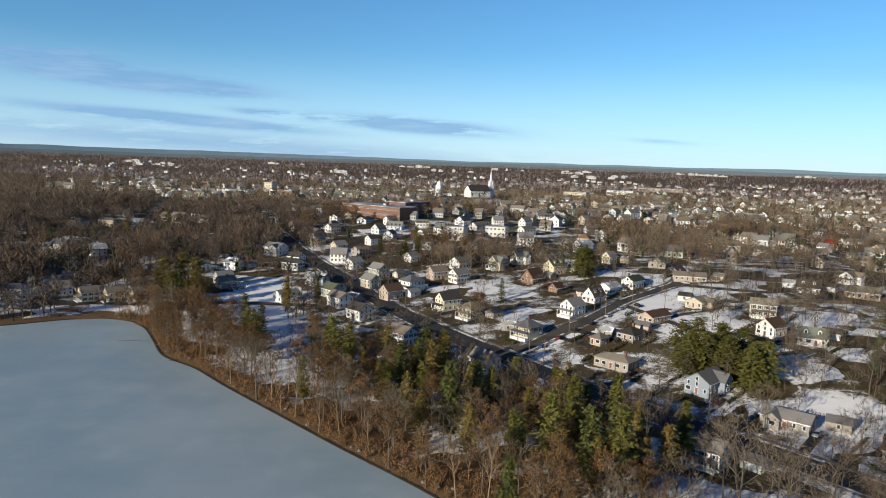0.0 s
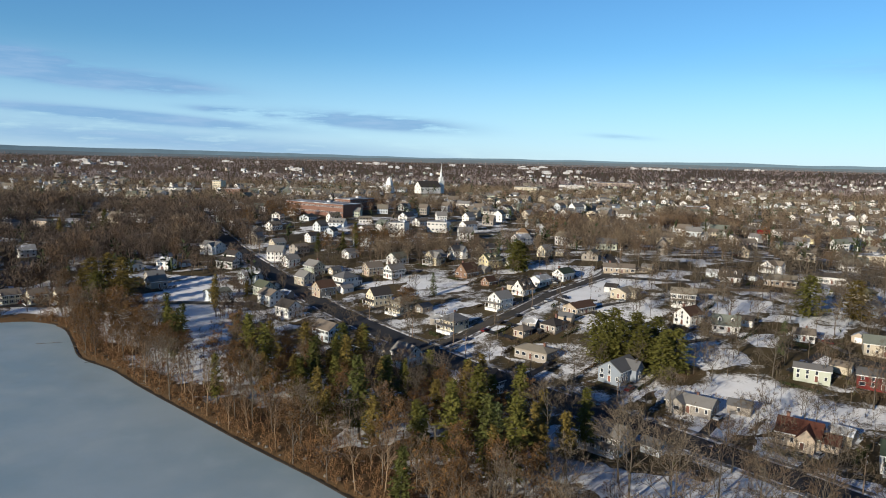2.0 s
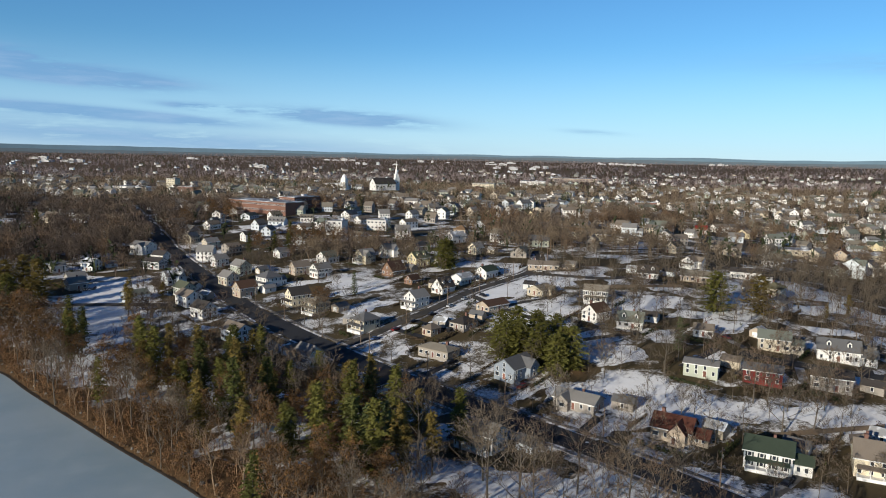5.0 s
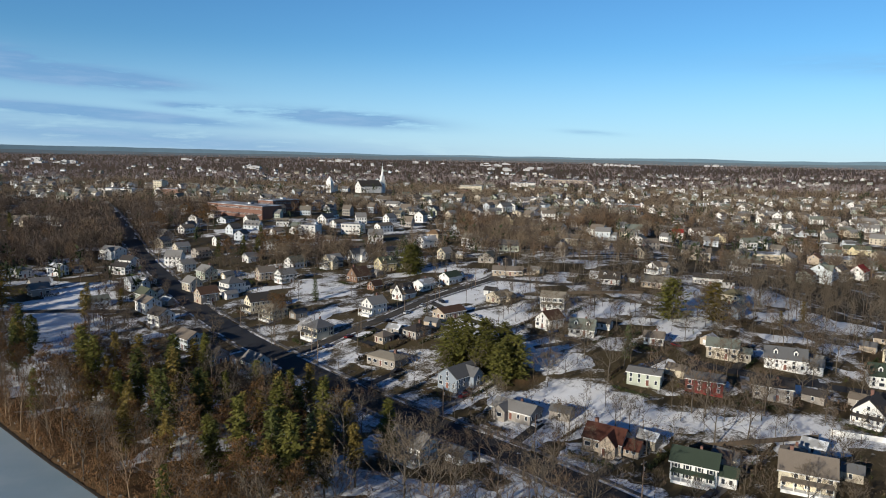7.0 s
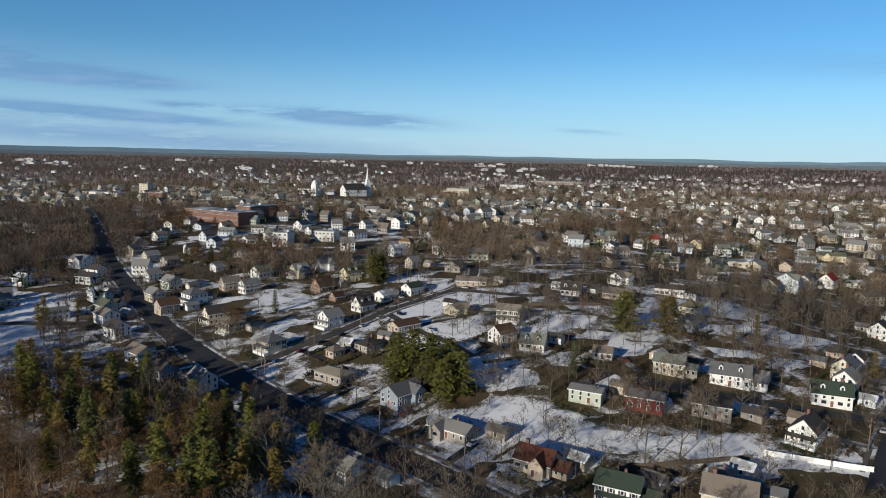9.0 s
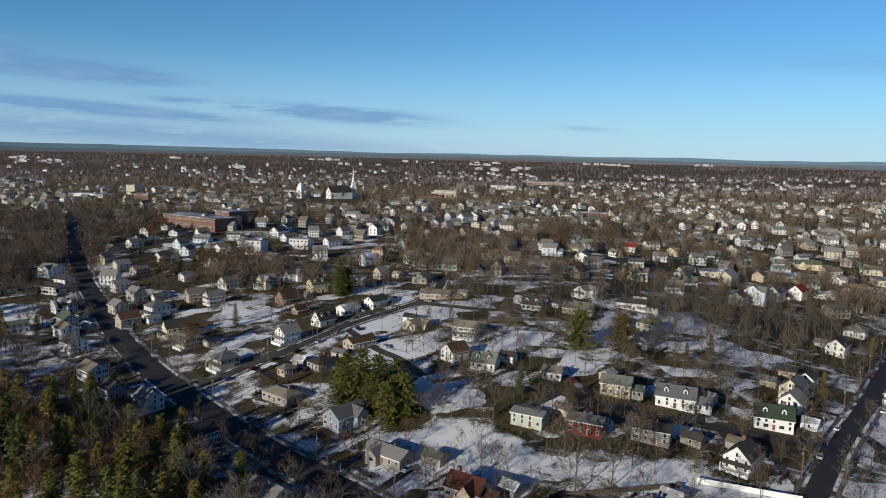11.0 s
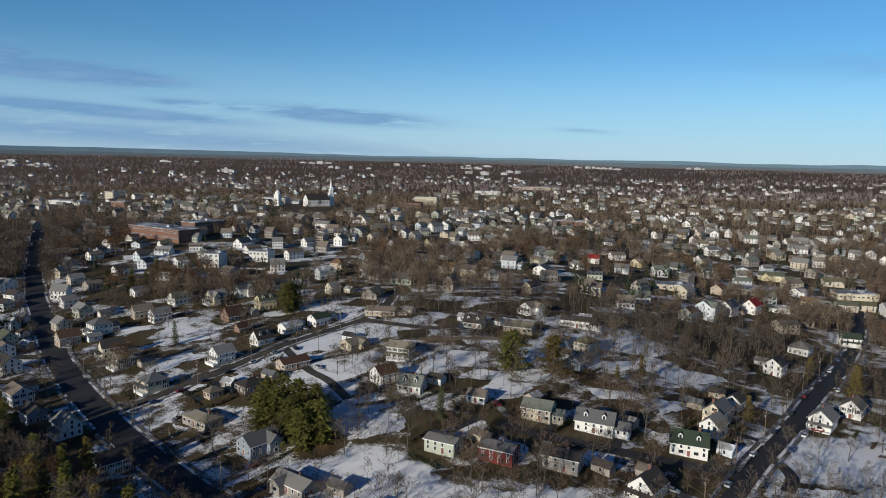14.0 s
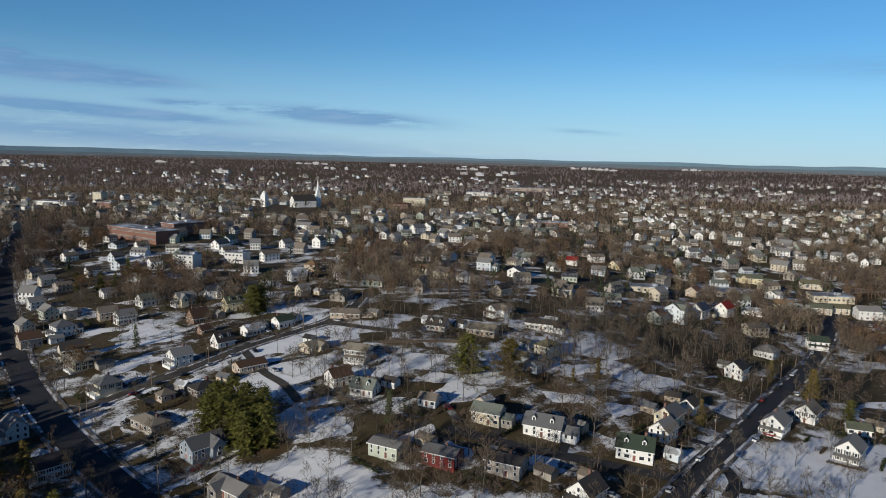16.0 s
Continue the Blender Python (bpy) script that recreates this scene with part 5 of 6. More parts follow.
count = 0
for _ in range(26000):
    x, y = random.uniform(-152, 72) * K, random.uniform(60, 270) * K
    s_d = float(shore_distance(x, y))
    if s_d < 0.8 or not in_pond_wood(x, y) or not free_spot(x, y, 0.5, 2.5, 9.5 if x > 22 * K else 4.9 if 207 - 0.62 * (x / K + 75) - y / K < 26 else 5.9) or (x > 22 * K and bool(front_yard(x, y, 16.0))):
        continue
    roll = random.random()
    inner = 207 - 0.62 * (x / K + 75) - y / K < 22
    if s_d < 17 and roll < 0.42:
        plant(SLIM[random.randrange(3)], x, y, random.uniform(12, 19), 14, "slender pale stemmed bare tree at the pond edge", "pond edge trees", "sapling_tree")
    elif roll < 0.10 + (0.46 if inner else 0.36) * math.exp(-((x / K + 18) / 50) ** 2) and x / K < 30:
        i = random.randrange(4)
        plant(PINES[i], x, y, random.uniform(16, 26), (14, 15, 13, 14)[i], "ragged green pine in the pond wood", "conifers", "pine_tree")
    elif roll < 0.78 and x / K < 20:
        plant(LEAFY[random.randrange(3)], x, y, random.uniform(13, 20), 13, "oak holding brown dead leaves", "oaks", "oak_tree", 1.0)
    else:
        i = random.randrange(5)
        plant(OAKS[i], x, y, random.uniform(16, 24), 14, "bare deciduous tree in the pond wood", "pond wood trees", "woodland_tree", 1.0 if x < 22 * K else 1.25)
    count += 1
    if count >= 800:
        break
# garden and street trees among the nearest houses
count = 0
for _ in range(17000):
    x, y = random.uniform(-75, 290), random.uniform(95, 330)
    if in_pond_wood(x * K, y * K):
        continue
    dense = math.exp(-((x - 165) / 28) ** 2 - ((y - 255) / 52) ** 2) + math.exp(-((x - 105) / 32) ** 2 - ((y - 240) / 30) ** 2)
    dense += 1.2 * math.exp(-((x - 205) / 42) ** 2 - ((y - 288) / 32) ** 2)
    side_block = -62 < x < 62 and 176 < y < 305 and x > 205 - y - 18
    if side_block and random.random() < 0.6:
        continue
    open_lot = -0.4 * math.exp(-((x - 108) / 24) ** 2 - ((y - 158) / 9) ** 2) + 1.2 * math.exp(-((x - 214) / 30) ** 4 - ((y - 180) / 15) ** 4) + 0.42 * math.exp(-((x - 30) / 40) ** 2 - ((y - 240) / 36) ** 2)
    if random.random() > 0.56 + 0.4 * dense - open_lot or not free_spot(x * K, y * K, -0.8, 1.2, 3.0 if dense > 0.9 else 4.1) or bool(front_yard(x * K, y * K, 13.0)):
        continue
    x, y = x * K, y * K
    i = random.randrange(5)
    plant(OAKS[i], x, y, random.uniform(11.5, 18) if dense > 0.35 else random.uniform(9, 15.5), 14, "bare garden tree with a twiggy crown", "bare trees", "bare_tree", random.uniform(0.95, 1.3))
    count += 1
    if count >= 860:
        break


# ---- town further off ----
def haze_tree(n_twig, width, seed):
    """A cheap bare tree: a stem and a dome of twig slivers, one unit high."""
    r = np.random.default_rng(seed)
    tris = []
    for a in (0, 2.1, 4.2):
        o = np.array([math.cos(a), math.sin(a), 0]) * 0.018
        o2 = np.array([math.cos(a + 2.1), math.sin(a + 2.1), 0]) * 0.018
        tris.append([o, o2, np.array([0, 0, 0.62])])
    mid = np.array([0, 0, 0.60])
    for i in range(n_twig):
        d = r.normal(size=3)
        d /= np.linalg.norm(d)
        rad = r.uniform(0.1, 1.0) ** 0.5
        reach = d * np.array([0.33, 0.33, 0.37]) * rad
        if i % 6 == 0:
            root, tip, w = np.array([0, 0, r.uniform(0.22, 0.5)]), mid + reach, width * 0.9
        else:
            root, tip, w = mid + reach * r.uniform(0.72, 0.95), mid + reach * 1.08 + r.normal(size=3) * 0.055 + np.array([0, 0, 0.03]), width
        o = np.cross(tip - root, r.normal(size=3))
        o *= w / max(1e-6, np.linalg.norm(o))
        tris.append([root - o, root + o, tip])
    return np.array(tris)


def forest(name, spots, heights, models, mat, label):
    verts = []
    rng = np.random.default_rng(3)
    for (x, y, z), h in zip(spots, heights):
        t = models[rng.integers(len(models))]
        a = rng.uniform(0, 6.283)
        c, s = math.cos(a), math.sin(a)
        w = h * rng.uniform(0.85, 1.2)
        q = np.empty_like(t)
        q[..., 0] = (t[..., 0] * c - t[..., 1] * s) * w + x
        q[..., 1] = (t[..., 0] * s + t[..., 1] * c) * w + y
        q[..., 2] = t[..., 2] * h + z - 0.3
        verts.append(q.reshape(-1, 3))
    v = np.concatenate(verts)
    ob = new(name, quick_mesh(name, v, np.arange(len(v)).reshape(-1, 3), mat))
    return tagged(ob, label, "trees", kind="stuff")


MIST = material("distant_twigs", (0.182, 0.140, 0.096), 0.95, 0.45, 0.12, 0.02, 0.0, second=(0.132, 0.099, 0.070), gloss=0.02)
# reddish twigs, kept dark to stand in for shade over the left-hand woods
MIST_RED_SHADE = material("distant_red_shade_twigs", (0.098, 0.076, 0.060), 0.95, 0.45, 0.12, 0.02, 0.0, gloss=0.02)
RUSTY = material("rusty_twigs", (0.140, 0.094, 0.058), 0.95, 0.45, 0.12, 0.02, 0.0, gloss=0.02)
# pale aerial haze is put into the base colour of these woods
HAZE = material("haze_paled_woods", (0.235, 0.190, 0.178), 0.95, 0.4, 0.05, 0.006, 0.0, second=(0.160, 0.130, 0.128), gloss=0.02)
MIST_GREEN = material("distant_conifers", (0.040, 0.048, 0.024), 0.9, 0.4, 0.12, 0.02, 0.0, gloss=0.02)
rng = np.random.default_rng(8)
FINE_TREES = [haze_tree(190, 0.0075, 80 + i) for i in range(5)]
MID_TREES = [haze_tree(130, 0.0125, i) for i in range(5)]
FAR_TREES = [haze_tree(40, 0.028, 20 + i) for i in range(5)]
FARTHEST = [haze_tree(21, 0.056, 40 + i) for i in range(4)]


def house_near(xs, ys, gap):
    hit = np.zeros(len(xs), bool)
    for a, b, s in HOUSES:
        hit |= np.hypot(xs - a, ys - b) < s * 0.5 + gap
    return hit


def road_near(xs, ys, gap):
    hit = np.zeros(len(xs), bool)
    for r in ROAD_XY:
        for a, b, h in r[::2]:
            hit |= np.hypot(xs - a, ys - b) < h + gap
    return hit


def by_church(x, y):
    """The open green in front of the church."""
    return (np.abs(x + 62) < 50) & (y > 870) & (y < 1070)


def scatter(n, y0, y1, power=1.0):
    y = y0 + (y1 - y0) * rng.random(n) ** power
    x = (rng.random(n) * 2 - 1) * (0.80 * y + 90) + 30
    return x, y


# houses beyond the ones that can be told apart
def far_houses(n, y0, y1, seed):
    r = np.random.default_rng(seed)
    wall_names, roof_names = ["white", "white", "white", "beige", "taupe", "pale", "pale", "white", "taupe", "sage"], ["grey", "grey", "tan", "taupe", "slate", "sage", "taupe"]
    made = {}
    tries = 0
    placed = []
    while len(placed) < n and tries < n * 6:
        tries += 1
        y = y0 + (y1 - y0) * r.random() ** 1.2
        x = (r.random() * 2 - 1) * (0.72 * y + 40) + 40
        if y < 700 and (any(math.hypot(x - a, y - b) < 23 for a, b, _ in HOUSES) or float(shore_distance(x, y)) < 10 or road_gap(x, y) < 5):
            continue
        if (y < 430 and -70 < x < 330) or (x < -0.36 * y and y < 600) or (y < 700 and bool(front_yard(x, y, 60.0))):
            continue
        if y > 700 and noise.noise(Vector((x * 0.006, y * 0.003, 3.1))) < r.uniform(-0.35, 0.1):
            continue
        if (x < -0.28 * y and y > 720 and r.random() < 0.4) or bool(by_church(x, y)):
            continue
        if any(abs(x - a) < 13 and abs(y - b) < 13 for a, b in placed[-250:]):
            continue
        placed.append((x, y))
        HOUSES.append((x, y, 11))
        yaw = math.radians(r.choice([48, -42, -20, 70, 10]) + r.normal() * 8)
        l, w, e, rr = r.uniform(8, 15), r.uniform(6.5, 10.5), r.uniform(2.9, 6.6), r.uniform(1.8, 4.0)
        z = ground_z(x, y)
        c, s_ = math.cos(yaw), math.sin(yaw)
        wn, rn = wall_names[r.integers(10)], roof_names[r.integers(7)]
        b, t = Shape(), Shape()
        gable_body(b, -l / 2, l / 2, w, -1.5, e, rr)
        gable_roof(t, -l / 2, l / 2, w, e, rr, 0.4, 0.2)
        g = Shape()
        for fl in range(2):
            for i in range(4):
                u = (i + 0.5) / 4 * l - l / 2
                g.face([(u - 0.55, -w / 2 - 0.03, 0.9 + 2.7 * fl), (u + 0.55, -w / 2 - 0.03, 0.9 + 2.7 * fl), (u + 0.55, -w / 2 - 0.03, 2.3 + 2.7 * fl), (u - 0.55, -w / 2 - 0.03, 2.3 + 2.7 * fl)])
            for i in range(2):
                u = (i + 0.5) / 2 * w - w / 2
                g.face([(-l / 2 - 0.03, u - 0.55, 0.9 + 2.7 * fl), (-l / 2 - 0.03, u + 0.55, 0.9 + 2.7 * fl), (-l / 2 - 0.03, u + 0.55, 2.3 + 2.7 * fl), (-l / 2 - 0.03, u - 0.55, 2.3 + 2.7 * fl)])
        for key, sh in ((("w", wn), b), (("r", rn), t), (("g", ""), g)):
            k = made.setdefault(key, Shape())
            o = len(k.v)
            k.v += [(x + c * p - s_ * q, y + s_ * p + c * q, z + h) for p, q, h in sh.v]
            k.f += [tuple(i + o for i in f) for f in sh.f]
    for (kind, name), sh in made.items():
        sh.m = [0] * len(sh.f)
        mat = WALLS[name] if kind == "w" else (ROOFS[name] if kind == "r" else GLASS)
        word = {"w": "far_house_walls", "r": "far_house_roofs", "g": "far_house_windows"}[kind]
        tagged(new(word, sh.mesh(word, mat)), "rows of distant wooden houses among bare trees", "houses", kind="stuff")


far_houses(190, 330, 720, 1)
far_houses(540, 700, 1300, 2)
far_houses(520, 1250, 2600, 3)

def as_triangles(meshes):
    """The corners of a tree's two meshes as one array of triangles, one unit high."""
    out = []
    for me in meshes:
        me.calc_loop_triangles()
        v = np.empty(len(me.vertices) * 3, np.float32)
        me.vertices.foreach_get("co", v)
        t = np.empty(len(me.loop_triangles) * 3, np.int32)
        me.loop_triangles.foreach_get("vertices", t)
        out.append(v.reshape(-1, 3)[t].reshape(-1, 3, 3))
    out = np.concatenate(out)
    return out / out[..., 2].max()


for key, mat, words in (("bare_tree", TWIG, "bare grey trees among the houses"), ("oak_tree", DEAD_LEAF, "oaks holding brown dead leaves in the pond wood"),
                        ("sapling_tree", PALE_BARK, "slender pale bare trees along the pond"), ("woodland_tree", TWIG_RED, "bare trees of the pond wood"),
                        ("pine_tree", NEEDLE, "green pines of the pond wood")):
    if key in SPARE:
        models = [as_triangles(m) for m in (PINES if key == "pine_tree" else LIGHT[key])]
        forest("wood", [(x, y, ground_z(x, y)) for x, y, h in SPARE[key]], [h for x, y, h in SPARE[key]], models, mat, words)
BRUSH = material("rusty_undergrowth", (0.17, 0.100, 0.050), 0.95, 0.4, 0.8, 0.1, 0.0, gloss=0.02)
# brush along the bank and under the trees
spots = []
while len(spots) < 1900:
    x, y = random.uniform(-155, 24) * K, random.uniform(70, 262) * K
    sd = float(shore_distance(x, y))
    if sd > 0.5 and in_pond_wood(x, y) and random.random() < 0.12 + math.exp(-sd / 9):
        spots.append((x, y, ground_z(x, y)))
forest("undergrowth", spots, rng.uniform(1.5, 5.0, len(spots)), FAR_TREES, BRUSH, "tangled brown undergrowth of the pond wood")

spots = []
for hx_, hy_, hs in HOUSES[:175]:
    for _ in range(19):
        a, d = random.uniform(0, 6.283), hs * 0.5 + random.uniform(0.5, 8.5)
        x, y = hx_ + d * math.cos(a), hy_ + d * math.sin(a)
        if road_gap(x, y) > 0.8 and float(shore_distance(x, y)) > 2:
            spots.append((x, y, ground_z(x, y)))
random.shuffle(spots)
cut = len(spots) * 2 // 3
forest("shrubs", spots[:cut], rng.uniform(0.9, 2.8, cut), FARTHEST, TWIG_RED, "bare brown garden shrubs and hedges")
forest("evergreen_shrubs", spots[cut:], rng.uniform(1.0, 2.8, len(spots) - cut), FARTHEST, NEEDLE, "dark evergreen garden shrubs")

x, y = scatter(22000, 230, 760)
near_zone = (y < 330 * K) & (x > -75 * K) & (x < 290 * K)
pond_wood = (y / K < 207 - 0.62 * (x / K + 75)) & (x < 72 * K) & (x > -152 * K)
keep = ~near_zone & ~pond_wood & ~house_near(x, y, 0.6) & ~road_near(x, y, 1.0) & (shore_distance(x, y) > 3)
keep &= (lot_gap(x, y) > 13) & ~front_yard(x, y, 42.0)
clump = np.array([noise.noise(Vector((a * 0.012, b * 0.009, 1.7))) for a, b in zip(x, y)])
keep &= rng.random(len(x)) < 0.46 + 1.1 * clump + np.where((x < -0.30 * y) | ((x > 0.5 * y) & (y < 460)), 0.35, 0.0) - np.where((x < -0.42 * y) & (y < 430), 0.55, 0.0)
x, y, clump = x[keep][:4300], y[keep][:4300], clump[keep][:4300]
z = land(x, y)
tall = rng.uniform(7.5, 13.5, len(x)) + 5 * np.clip(clump * 2, 0, 1) + np.where(x < -0.2 * y, 2.5, 0.0) - np.where(y < 440, 1.0, 0.0)
# most trees on the left take the dark tone in place of shade
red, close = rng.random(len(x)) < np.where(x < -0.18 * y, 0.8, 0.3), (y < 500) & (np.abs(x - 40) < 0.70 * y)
rust = ~red & (np.array([noise.noise(Vector((a * 0.02, b * 0.02, 6.3))) for a, b in zip(x, y)]) > 0.12)
for mask, models, mat, words in ((~red & ~rust & close, FINE_TREES, MIST, "bare trees between the nearer houses"), (red & close, FINE_TREES, MIST_RED_SHADE, "reddish and shade-darkened bare trees between the nearer houses"),
                                 (~red & ~rust & ~close, MID_TREES, MIST, "bare trees between the houses of the town"), (red & ~close, MID_TREES, MIST_RED_SHADE, "reddish and shade-darkened bare trees between the houses of the town"),
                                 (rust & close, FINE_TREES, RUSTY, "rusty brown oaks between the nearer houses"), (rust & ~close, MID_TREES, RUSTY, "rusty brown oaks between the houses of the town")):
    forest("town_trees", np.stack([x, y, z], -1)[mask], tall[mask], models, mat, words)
x, y = scatter(10200, 740, 1550)
clump = np.array([noise.noise(Vector((a * 0.006, b * 0.003, 3.1))) for a, b in zip(x, y)])
keep = ~house_near(x, y, 0.0) & ~by_church(x, y) & (rng.random(len(x)) < 0.86 - 1.2 * clump)
x, y = x[keep][:6300], y[keep][:6300]
forest("wooded_town", np.stack([x, y, far_land(x, y)], -1), rng.uniform(8.5, 15.5, len(x)), FAR_TREES, MIST, "bare woods and garden trees across the town")
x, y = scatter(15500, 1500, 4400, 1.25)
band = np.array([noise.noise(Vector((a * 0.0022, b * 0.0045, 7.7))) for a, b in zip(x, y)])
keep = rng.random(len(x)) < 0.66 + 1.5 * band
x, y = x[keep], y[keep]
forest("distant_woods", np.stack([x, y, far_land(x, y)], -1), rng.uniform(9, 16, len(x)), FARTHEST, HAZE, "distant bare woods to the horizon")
x, y = scatter(1300, 340, 3500, 1.3)
keep = ~house_near(x, y, 0.5) & ((y > 430) | (x < -75 * K)) & (shore_distance(x, y) > 6) & (lot_gap(x, y) > 14) & ~road_near(x, y, 2.0)
x, y = x[keep], y[keep]
forest("distant_evergreens", np.stack([x, y, far_land(x, y)], -1), rng.uniform(11, 18, len(x)), FARTHEST, MIST_GREEN, "distant evergreen trees among bare woods")

# pale works and flats far out
FAR_WORKS = material("far_pale_walls", (0.46, 0.45, 0.44), 0.9, 0.2, 0.2, 0.02, 0.0)
s = Shape()
for i in range(16):
    yy = rng.uniform(2500, 4150)
    xx = (rng.random() * 2 - 1) * 0.66 * yy + 60
    for k in range(int(rng.integers(3, 8))):
        px, py = xx + rng.normal() * 55, yy + rng.normal() * 35
        l, w, h = rng.uniform(10, 42), rng.uniform(10, 22), rng.uniform(4, 12)
        zz = float(far_land(px, py))
        s.box(px - l / 2, px + l / 2, py - w / 2, py + w / 2, zz - 3, zz + h)
        s.box(px - l / 5, px + l / 6, py - w / 4, py + w / 4, zz + h, zz + h + 2)
s.m = [0] * len(s.f)
tagged(new("distant_buildings", s.mesh("distant_buildings", FAR_WORKS)), "pale industrial buildings far beyond the town", "buildings", kind="stuff")

# wooded hills along the skyline; blue haze is put into each ring's colour
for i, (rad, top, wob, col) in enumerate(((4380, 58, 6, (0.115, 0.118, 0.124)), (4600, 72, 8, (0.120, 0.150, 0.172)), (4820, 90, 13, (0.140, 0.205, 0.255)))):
    s = Shape()
    pts = []
    for k in range(241):
        a = -1.0 + 2.0 * k / 240
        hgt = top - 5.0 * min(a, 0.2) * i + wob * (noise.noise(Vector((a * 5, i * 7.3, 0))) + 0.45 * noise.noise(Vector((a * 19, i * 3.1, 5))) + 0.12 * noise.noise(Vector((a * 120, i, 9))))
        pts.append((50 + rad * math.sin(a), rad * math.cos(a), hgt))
    for (ax, ay, az), (bx, by, bz) in zip(pts, pts[1:]):
        k0, k1 = (rad - 70) / rad, (rad - 30) / rad
        s.face([(ax * k0, ay * k0, 2), (bx * k0, by * k0, 2), (bx * k1, by * k1, bz * 0.72), (ax * k1, ay * k1, az * 0.72)])
        s.face([(ax * k1, ay * k1, az * 0.72), (bx * k1, by * k1, bz * 0.72), (bx, by, bz), (ax, ay, az)])
    tagged(new("backdrop_hills", s.mesh("backdrop_hills", material("haze_blue_hills", col, 0.95, 0.3, 0.02, 0.004, 0.0))), "low wooded hills along the horizon, blue haze put into their colour", "hills", kind="structure")


# ---- small things ----
def utility_pole(x, y, yaw, lamp):
    ob = thing("utility_pole", x, y, yaw, "wooden utility pole with a crossarm" + (" and street lamp arm" if lamp else ""), "utility pole", "poles along the streets")
    s = Shape()
    s.limb((0, 0, -0.5), (0, 0, 10.5), 0.17, 0.11, 8)
    child("shaft", s.mesh("shaft", POLE), ob)
    s = Shape()
    s.box(-1.2, 1.2, -0.07, 0.07, 9.4, 9.55)
    child("crossarm", s.mesh("crossarm", POLE), ob)
    for px in (-1.05, -0.5, 0.5, 1.05):
        s = Shape()
        s.limb((px, 0, 9.55), (px, 0, 9.75), 0.05, 0.04, 6)
        child("insulator", s.mesh("insulator", LAMP_METAL), ob)
    s = Shape()
    s.limb((0.3, 0, 7.6), (0.3, 0, 8.5), 0.22, 0.22, 8)
    child("transformer", s.mesh("transformer", LAMP_METAL), ob, label="grey transformer can")
    if lamp:
        s = Shape()
        s.limb((0, -0.1, 7.2), (0, -2.2, 7.7), 0.04, 0.03, 5)
        s.box(-0.12, 0.12, -2.75, -2.1, 7.62, 7.75)
        child("lamp_arm", s.mesh("lamp_arm", LAMP_METAL), ob)


for line, off, start, every in ((MAIN, 5.6, 40, 11), (SIDE, -4.0, 4, 9), (HILL_STREET, 5.4, 8, 11)):
    for i in range(start, len(line) - 4, every):
        d = (line[i + 1] - line[i]).normalized()
        p = line[i] + Vector((-d.y, d.x)) * off
        if p.y < 540:
            utility_pole(p.x, p.y, math.degrees(math.atan2(d.y, d.x)) + 90, i % 2 == 0)


def car_meshes(paint):
    b = Shape()
    ring = [(-2.2, 0.35), (2.15, 0.35), (2.2, 0.75), (1.2, 0.95), (-2.1, 1.0), (-2.25, 0.8)]
    b.hull([(x, -0.86, z) for x, z in ring], [(x, 0.86, z) for x, z in ring])
    c = Shape()
    low = [(-1.9, -0.80, 0.95), (0.95, -0.80, 0.95), (0.95, 0.80, 0.95), (-1.9, 0.80, 0.95)]
    c.hull(low, [(-1.4, -0.62, 1.45), (0.25, -0.62, 1.45), (0.25, 0.62, 1.45), (-1.4, 0.62, 1.45)])
    r = Shape()
    r.box(-1.42, 0.27, -0.63, 0.63, 1.45, 1.5)
    return b.mesh("body", paint), c.mesh("cabin_glass", GLASS), r.mesh("roof_panel", paint)


TYRE = material("tyre_rubber", (0.02, 0.02, 0.02), 0.8, 0.1)
w_ = Shape()
w_.hull([(0.33 * math.cos(a * 0.5236), 0.0, 0.33 * math.sin(a * 0.5236)) for a in range(12)], [(0.33 * math.cos(a * 0.5236), 0.22, 0.33 * math.sin(a * 0.5236)) for a in range(12)])
WHEEL = w_.mesh("wheel", TYRE)
CARS = {k: car_meshes(material(k + "_car_paint", c, 0.3, 0.05, bump=0.0)) for k, c in {"white": (0.7, 0.7, 0.7), "black": (0.02, 0.02, 0.025), "silver": (0.38, 0.39, 0.40), "red": (0.16, 0.02, 0.02), "blue": (0.05, 0.08, 0.18)}.items()}


def car(x, y, yaw, paint, where="street"):
    ob = thing("car", x, y, yaw, paint + " car parked " + ("beside the street" if where == "street" else "on a " + where), "car", "parked cars", dz=0.12)
    for name, me in zip(("body", "cabin_glass", "roof_panel"), CARS[paint]):
        child(name, me, ob)
    for px in (-1.35, 1.4):
        for py in (-0.92, 0.70):
            child("wheel", WHEEL, ob, pose(px, py, 0.33))


random.seed(21)
for line, off, start, end, every in ((MAIN, -3.5, 60, 190, 17), (MAIN, 3.4, 66, 190, 23), (SIDE, -5.5, 6, 30, 4), (HILL_STREET, 3.3, 14, 90, 9), (HILL_STREET, -6.0, 16, 60, 6), (COURT, 4.2, 3, 16, 5)):
    for i in range(start, min(end, len(line) - 2), every):
        d = (line[i + 1] - line[i]).normalized()
        p = line[i] + Vector((-d.y, d.x)) * off
        car(p.x, p.y, math.degrees(math.atan2(d.y, d.x)), random.choice(["white", "black", "silver", "silver", "white", "blue", "black", "black", "silver", "red"]))
for i in range(18):
    car(318 * K + (i % 9) * 3.6, 352 * K - (i // 9) * 9 + (i % 9) * 0.6, 75, random.choice(["white", "black", "silver", "red", "blue"]))

